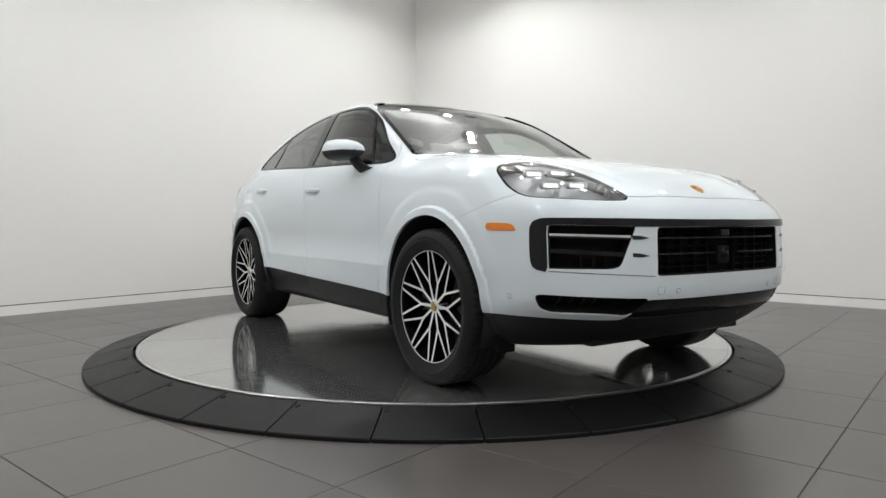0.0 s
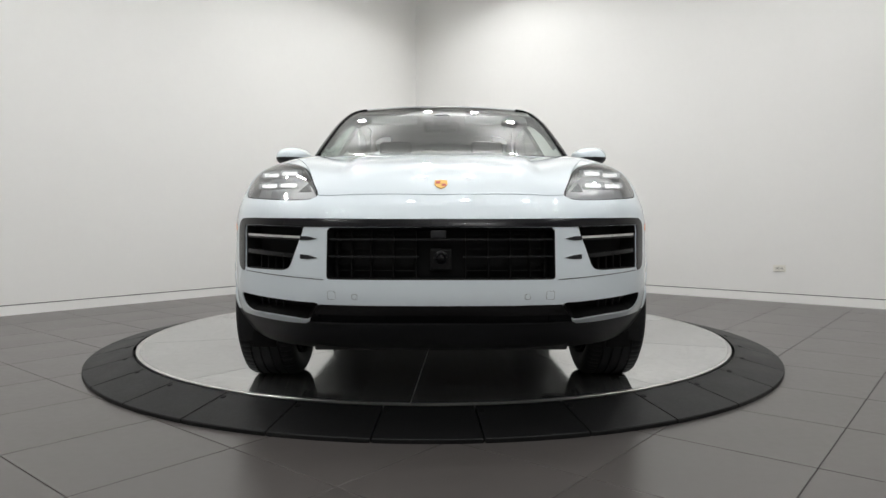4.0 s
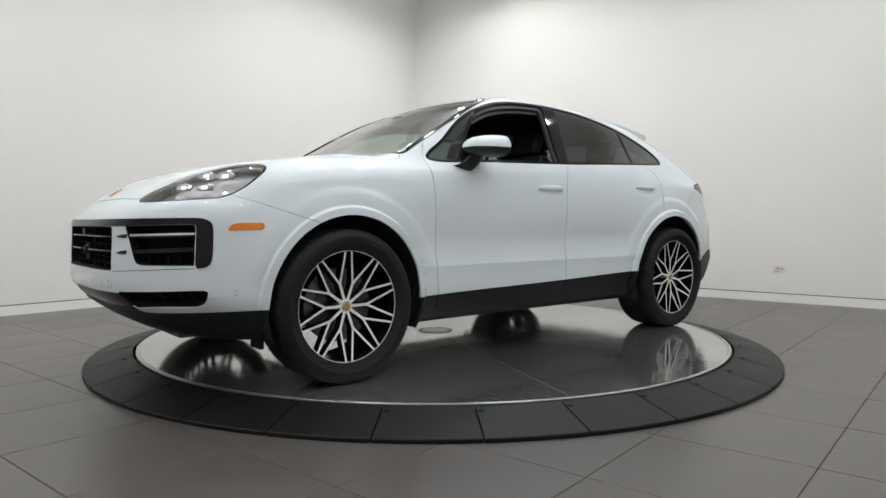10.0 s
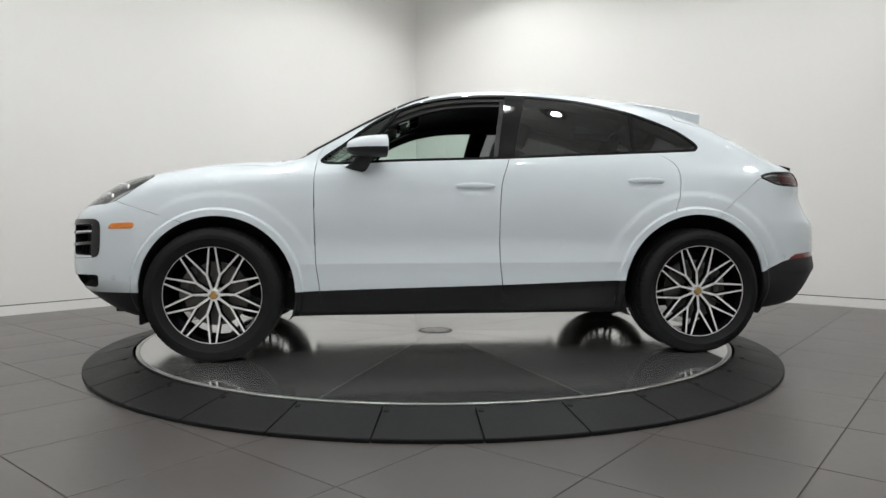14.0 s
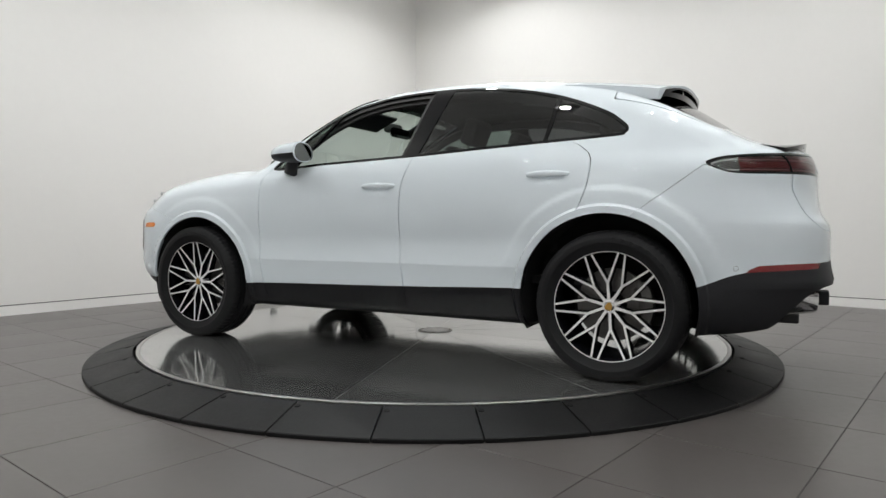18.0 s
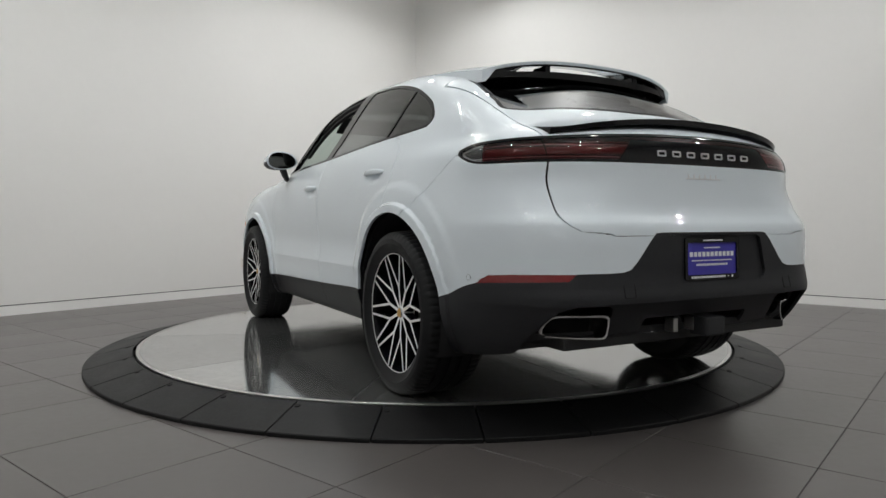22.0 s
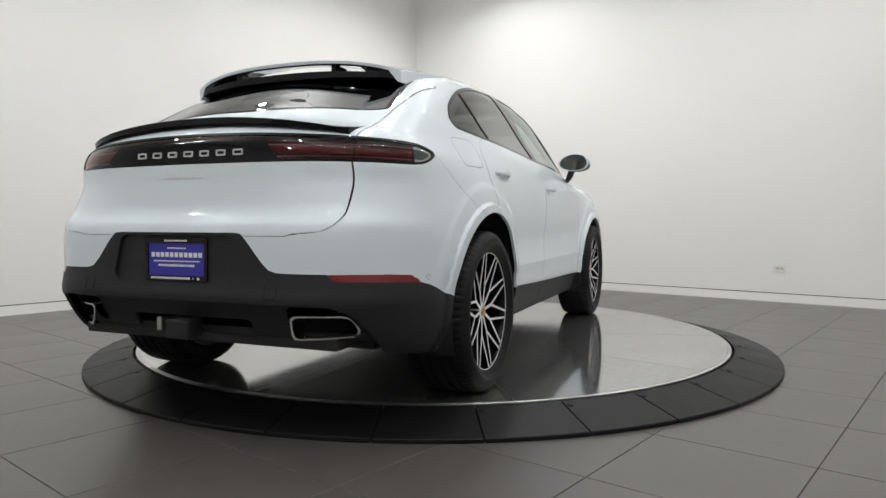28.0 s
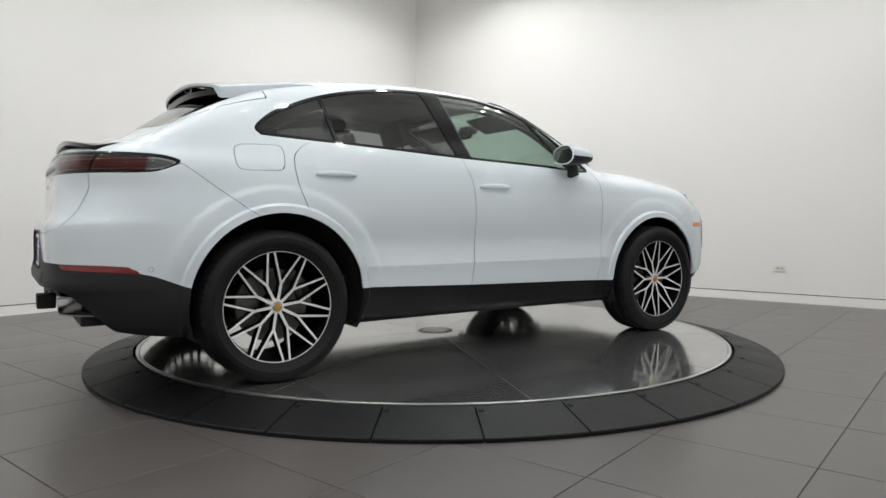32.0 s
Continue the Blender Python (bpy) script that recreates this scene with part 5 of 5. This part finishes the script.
# tow hitch and rear bracket
hitch = part("tow_hitch", box((0.09, 0.108, 0.078), (-2.392, -0.010, 0.380), 0.010), CLADDING, car, "black square tow hitch cover")
part("hitch_beam", box((0.06, 0.95, 0.035), (-2.27, 0, 0.366), 0.006), CLADDING, car, "black tow bar")
for y, w in ((0.145, 0.024), (0.035, 0.022)):
    part("hitch_bracket", box((0.05, w, 0.055), (-2.345, y, 0.386), 0.003), BRIGHT, car, "bare steel bracket")
part("trailer_socket", lathe([(0.0, 0.0), (0.026, 0.0), (0.026, -0.05)], 20), CLADDING, car, "black round socket", facing((-2.32, 0.085, 0.39), (-1, 0, 0)))

# underside
part("underbody", merged(box((3.9, 1.20, 0.06), (0.05, 0, 0.275), 0.01), box((1.75, 1.66, 0.05), (0.0, 0, 0.272), 0.01), box((0.42, 1.30, 0.05), (-2.08, 0, 0.335), 0.01), box((0.30, 1.10, 0.05), (1.98, 0, 0.27), 0.01)), CABIN, car, "dark underbody trays")
for sign in (1, -1):
    for ax in (1.4475, -1.4475):
        part("suspension_arm", box((0.07, 0.30, 0.04), (ax + 0.05, 0.70 * sign, 0.30), 0.01), CABIN, car)
        part("drive_shaft", lathe([(0.0, 0.30), (0.030, 0.30), (0.030, -0.30), (0.0, -0.30)], 16, False, "Y"), CABIN, car, "", Matrix.Translation((ax, 0.52 * sign, 0.36)))
    part("wheel_spat", box((0.022, 0.11, 0.08), (1.868, 0.835 * sign, 0.250), 0.006), GAP, car, "black spat before the wheel")


# ---- cabin ----
def seat(x, y, bench=False):
    w = 0.50
    base = part("seat", box((0.52, w, 0.16), (x, y, 0.66), 0.05, seg=3), LEATHER, car, "black leather seat", smooth=True)
    lean = Matrix.Translation((x - 0.22, y, 0.70)) @ Matrix.Rotation(radians(-20), 4, "Y")
    part("backrest", box((0.13, w, 0.60), (0, 0, 0.30), 0.05, lean, 3), LEATHER, base, smooth=True)
    part("headrest", box((0.09, 0.26, 0.17), (0.0, 0, 0.71), 0.04, lean, 3), LEATHER, base, smooth=True)
    for s in (0.05, -0.05):
        part("headrest_post", box((0.012, 0.012, 0.10), (0.0, s, 0.62), 0.0, lean), CHROME, base)
    for s in (w / 2 - 0.03, -w / 2 + 0.03):
        part("side_bolster", box((0.15, 0.07, 0.46), (0.05, s, 0.30), 0.03, lean, 2), LEATHER, base, smooth=True)


for y in (0.37, -0.37):
    seat(0.02, y)
    seat(-0.86, y)
part("cabin_floor", box((2.6, 1.5, 0.04), (-0.25, 0, 0.48)), CABIN, car, "dark cabin floor")
part("parcel_shelf", box((0.75, 1.25, 0.03), (-1.62, 0, 1.08), 0.01), CABIN, car, "dark luggage cover")
dash = part("dashboard", box((0.50, 1.50, 0.22), (0.70, 0, 1.00), 0.07, seg=4), CABIN, car, "black dashboard", smooth=True)
part("instrument_hood", box((0.16, 0.42, 0.08), (0.52, 0.37, 1.12), 0.03, seg=3), CABIN, dash, smooth=True)
part("centre_console", box((0.80, 0.26, 0.30), (0.25, 0, 0.72), 0.05), CABIN, car, "black centre console")
wheel_m = Matrix.Translation((0.36, 0.37, 1.03)) @ Matrix.Rotation(radians(-66), 4, "Y")
steering = part("steering_wheel", lathe([(0.185 + 0.016 * math.cos(a), 0.016 * math.sin(a)) for a in [2 * math.pi * k / 12 for k in range(12)]], 48, True), LEATHER, car, "black leather steering wheel", wheel_m, smooth=True)
part("steering_boss", box((0.13, 0.15, 0.04), (0, 0, -0.01), 0.02, seg=3), LEATHER, steering, smooth=True)
for a in (90, -90, 180):
    part("steering_spoke", box((0.12, 0.03, 0.015), (0.12, 0, -0.005), 0.004, Matrix.Rotation(radians(a), 4, "Z")), CABIN, steering)
part("inner_mirror", box((0.03, 0.24, 0.07), (0.36, 0.0, 1.46), 0.02), GLOSS_BLACK, car, "black inside mirror")
part("camera_pod", box((0.10, 0.12, 0.06), (0.42, 0.0, 1.50), 0.02), CABIN, car, "black sensor pod behind the windscreen")
p = Vector((0.275, 0.545, roof_at(0.275, 0.545) - 0.014))
slope_n = Vector(slope(np.array([[p.x, p.y, p.z]]))[0])
part("windscreen_sticker", prism(round_rect(0.11, 0.055, 0.004), 0.001), INK, car, "white paper sticker inside the windscreen", facing(p - slope_n * 0.004, slope_n))
p = Vector((0.955, -0.55, roof_at(0.955, -0.55)))
slope_n = Vector(slope(np.array([[p.x, p.y, p.z]]))[0])
part("windscreen_tag", prism(round_rect(0.045, 0.012, 0.003), 0.001), INK, car, "small white tag behind the windscreen", facing(p - slope_n * 0.02, slope_n))
for sign in (1, -1):
    lie = Matrix.Translation((0.375, 0.37 * sign, roof_at(0.375, 0.37) - 0.05)) @ Matrix.Rotation(radians(24), 4, "Y")
    part("sun_visor", box((0.20, 0.42, 0.018), (0, 0, 0), 0.007, lie), CABIN, car, "dark folded sun visor")
part("cowl", box((0.10, 1.30, 0.03), (1.05, 0, 1.165), 0.01), CLADDING, car, "black plastic cowl under the windscreen")

part("tailgate_trim", box((0.03, 1.25, 0.66), (-2.08, 0, 0.86), 0.01), CABIN, car, "dark inner tailgate panel")

# raised shapes on the tyre walls, in place of a maker's name
mark_mesh = mesh_from("sidewall_mark", box((0.017, 0.0016, 0.020), (0, 0, 0), 0.0), RUBBER)
for w in [o for o in car.children if o.name.startswith("wheel") and o.type == "MESH" and any(c.name.startswith("tyre") for c in o.children)]:
    tyre = [c for c in w.children if c.name.startswith("tyre")][0]
    edge = max(v.co.y for v in tyre.data.vertices)
    for i in range(9):
        a = radians(-52 + 7.6 * i)
        mark = new("sidewall_mark", mark_mesh)
        mark.parent = tyre
        mark.matrix_basis = Matrix.Rotation(a, 4, "Y") @ Matrix.Translation((0, edge - 0.0003, 0.336))

# ---- turntable ----
def sector(n, i, r0, r1, gap, z0, z1, steps=10):
    """One panel of a ring, standing flat, turned to the i-th place of n; z0, z1: heights of the top at r0 and r1."""
    bm = bmesh.new()
    half = math.pi / n
    cols = []
    for k in range(steps + 1):
        t = -half + 2 * half * k / steps
        col = []
        for r, z in ((r0, z0), (r1 - 0.004, z1), (r1, z1 - 0.004)):
            g = gap / max(r, 0.05)
            a = max(min(t, half - g), -half + g) if g < half else 0.0
            col.append(bm.verts.new((r * math.cos(a), r * math.sin(a), z)))
        g = gap / r1
        a = max(min(t, half - g), -half + g)
        col.append(bm.verts.new((r1 * math.cos(a), r1 * math.sin(a), min(z0, z1) - 0.03)))
        cols.append(col)
    for a, b in zip(cols, cols[1:]):
        for j in range(3):
            bm.faces.new((a[j], a[j + 1], b[j + 1], b[j]))
    for col, rev in ((cols[0], False), (cols[-1], True)):
        low = bm.verts.new((col[0].co.x, col[0].co.y, min(z0, z1) - 0.03))
        f = (col[0], col[1], col[2], col[3], low)
        bm.faces.new(f[::-1] if rev else f)
    bmesh.ops.recalc_face_normals(bm, faces=bm.faces[:])
    return bm


def sector_mesh():
    me = mesh_from("steel_panel", sector(10, 0, 0.10, TABLE_R - 0.022, 0.0022, 0.0, 0.0, 14), STEEL)
    uv = me.uv_layers.new(name="brushing")
    for loop in me.loops:
        co = me.vertices[loop.vertex_index].co
        uv.data[loop.index].uv = (co.y, co.x)
    return me


steel = sector_mesh()
for i in range(10):
    ob = new("steel_panel", steel)
    ob.parent, ob.matrix_basis = table, Matrix.Rotation(radians(87.4 + 36 * i), 4, "Z")
part("disc_rim", lathe([(TABLE_R - 0.021, 0.0), (TABLE_R - 0.019, 0.002), (TABLE_R - 0.002, 0.002), (TABLE_R, 0.0), (TABLE_R, -0.06), (TABLE_R - 0.021, -0.06)], 160, True), BRIGHT, table, "polished steel edge band", smooth=True)
part("table_core", lathe([(0.0, -0.002), (TABLE_R - 0.02, -0.002), (TABLE_R - 0.02, -0.06), (0.0, -0.06)], 96, True), BRIGHT, table, "bare steel core showing in the joints")
lid = part("hub_lid", lathe([(0.0, 0.003), (0.128, 0.003), (0.130, 0.0)], 48), BRIGHT, table, "round steel hub lid")
for i in range(10):
    a = radians(36 * i)
    part("lid_slot", prism([(r * math.cos(t), r * math.sin(t)) for r, t in [(0.118, -0.19 + 0.076 * k) for k in range(6)] + [(0.104, 0.19 - 0.076 * k) for k in range(6)]], 0.0006), GAP, lid, "dark curved slot", Matrix.Translation((0, 0, 0.003)) @ Matrix.Rotation(a, 4, "Z"))

# ramp segments stand still round the disc
ramp = tagged(new("ramp_ring"), "sloping black rubber ramp ring round the turntable", "ramp")
seg = mesh_from("ramp_segment", sector(32, 0, TABLE_R + 0.018, RAMP_R, 0.0038, -0.002, FLOOR_Z + 0.020, 6), RAMP)
bolt_mesh = mesh_from("ramp_bolt", lathe([(0.0, 0.0035), (0.012, 0.0035), (0.015, 0.0)], 14), GAP)
for i in range(32):
    deg = -96.4 + 5.625 + 11.25 * i
    ob = new("ramp_segment", seg)
    ob.parent, ob.matrix_basis = ramp, Matrix.Rotation(radians(deg), 4, "Z")
    b = new("ramp_bolt", bolt_mesh)
    b.parent = ob
    b.matrix_basis = Matrix.Translation((2.083 * math.cos(radians(-5.0)), 2.083 * math.sin(radians(-5.0)), -0.0125)) @ Matrix.Rotation(radians(11), 4, "Y")
part("ramp_base", lathe([(TABLE_R + 0.004, -0.030), (RAMP_R - 0.01, FLOOR_Z + 0.006), (RAMP_R - 0.01, FLOOR_Z), (TABLE_R + 0.004, FLOOR_Z)], 96, True), GAP, ramp, "dark bed of the ramp")

# ---- wall fittings ----
def wall_plate(name, m, w, h, label, dots):
    ob = tagged(part(name, prism(round_rect(w, h, 0.006), 0.007, 0.002), IVORY, None, "", m), label, "outlet")
    for i, (x, y) in enumerate(dots):
        part("slot", prism(round_rect(0.006, 0.016, 0.002), 0.0006), GAP, ob, "dark socket slot", Matrix.Translation((x, y, 0.0071)))
        if i % 2 == 0:
            part("socket_face", frame_ring(round_rect(0.038, 0.032, 0.012), round_rect(0.035, 0.029, 0.011), 0.0008), GAP, ob, "", Matrix.Translation((x + 0.006 if w > h else 0, y, 0.0066)))
    return ob


def on_wall(u, v, z, normal):
    c, s = math.cos(GRID), math.sin(GRID)
    return facing(room(u, v, z), (-c, -s, 0) if normal == "u" else (s, -c, 0))


wall_plate("wall_outlet", on_wall(WALL_U, -1.385, 0.292, "u"), 0.125, 0.072, "ivory double wall outlet on a white wall", ((-0.03, 0.0), (-0.018, 0.0), (0.018, 0.0), (0.03, 0.0)))
wall_plate("wall_outlet", on_wall(1.03, WALL_V, 0.30, "v"), 0.075, 0.118, "ivory upright wall outlet on a white wall", ((-0.006, 0.024), (0.006, 0.024), (-0.006, -0.024), (0.006, -0.024)))
knob = tagged(part("door_stop", lathe([(0.0, 0.0), (0.035, 0.0), (0.030, 0.006), (0.012, 0.010), (0.012, 0.05), (0.022, 0.055), (0.024, 0.075), (0.0, 0.08)], 24), CLADDING, None, "", on_wall(1.45, WALL_V, 0.35, "v"), smooth=True), "small black door stop fixed to a white wall", "door stop")
part("knob_plate", lathe([(0.0, 0.002), (0.038, 0.002), (0.040, 0.0)], 24), CHROME, knob, "bright round back plate")

# ---- ceiling spots ----
can = None
for lamp_u, lamp_v, lamp_w in LAMP_SPOTS:
    at = Matrix.Translation(room(lamp_u, lamp_v, LAMP_Z + 0.21))
    if can is None:
        can = tagged(part("ceiling_spot", lathe([(0.0, 0.54), (0.05, 0.54), (0.05, 0.525), (0.009, 0.52), (0.009, -0.05), (0.118, -0.05), (0.12, -0.02), (0.13, -0.02), (0.13, -0.24), (0.118, -0.24), (0.118, -0.08), (0.0, -0.08)], 32), LAMP_FACE, None, "", at, smooth=True), "white cylindrical ceiling spotlight", "spotlight", "ceiling spotlights")
        part("spot_rim", lathe([(0.116, -0.24), (0.134, -0.24), (0.134, -0.225), (0.116, -0.225)], 32, True), CHROME, can, "bright ring")
    else:
        copy_thing(can, at)

# ---- floor tiles ----
TILE_P, JOINT = 0.605, 0.004
U0, V0 = -2.912, -0.898
tile_mesh = mesh_from("floor_tile", box((TILE_P - JOINT, TILE_P - JOINT, 0.012), (0, 0, -0.006), 0.0012, None, 1), TILE)
floor = structure(new("floor"), "matt grey square porcelain floor tiles with dark joints", "floor")
far = []
for i in range(-12, 14):
    for j in range(-15, 9):
        u, v = U0 + TILE_P * (i + 0.5), V0 + TILE_P * (j + 0.5)
        if not (BACK_U + 0.3 < u < WALL_U + 0.3 and BACK_V + 0.3 < v < WALL_V + 0.3):
            continue
        c = room(u, v, FLOOR_Z)
        if math.hypot(c.x, c.y) < 1.75:
            continue
        seen = c.y > -4.2 and abs(c.x) < 0.72 * (c.y + 5.6) + 0.6
        if seen:
            ob = new("floor_tile", tile_mesh)
            ob.parent, ob.matrix_basis = floor, Matrix.Translation(c) @ TURN
        else:
            far.append(c)
verts, faces = [], []
h = (TILE_P - JOINT) / 2
for c in far:
    k = len(verts)
    verts += [c + TURN @ Vector((x, y, 0)) for x, y in ((-h, -h), (h, -h), (h, h), (-h, h))]
    faces.append((k, k + 1, k + 2, k + 3))
rest_tiles = part("floor_tiles_beyond", mesh_of("floor_tiles_beyond", verts, faces, TILE), TILE, floor)
tagged(rest_tiles, kind="stuff")


# ---- motion: the turntable turns evenly and carries the car ----
def motions():
    rows, shift = [], Matrix.Translation((CAR_X, CAR_Y, 0))
    for k in range(33):
        rows.append((float(k), Matrix.Rotation(radians(TURN_START + TURN_RATE * k), 4, "Z")))
    walk(table, rows)
    walk(car, [(t, m @ shift) for t, m in rows])


TURN_START, TURN_RATE = -56.81, -8.4354
CAR_X, CAR_Y = -0.086, 0.045
motions()
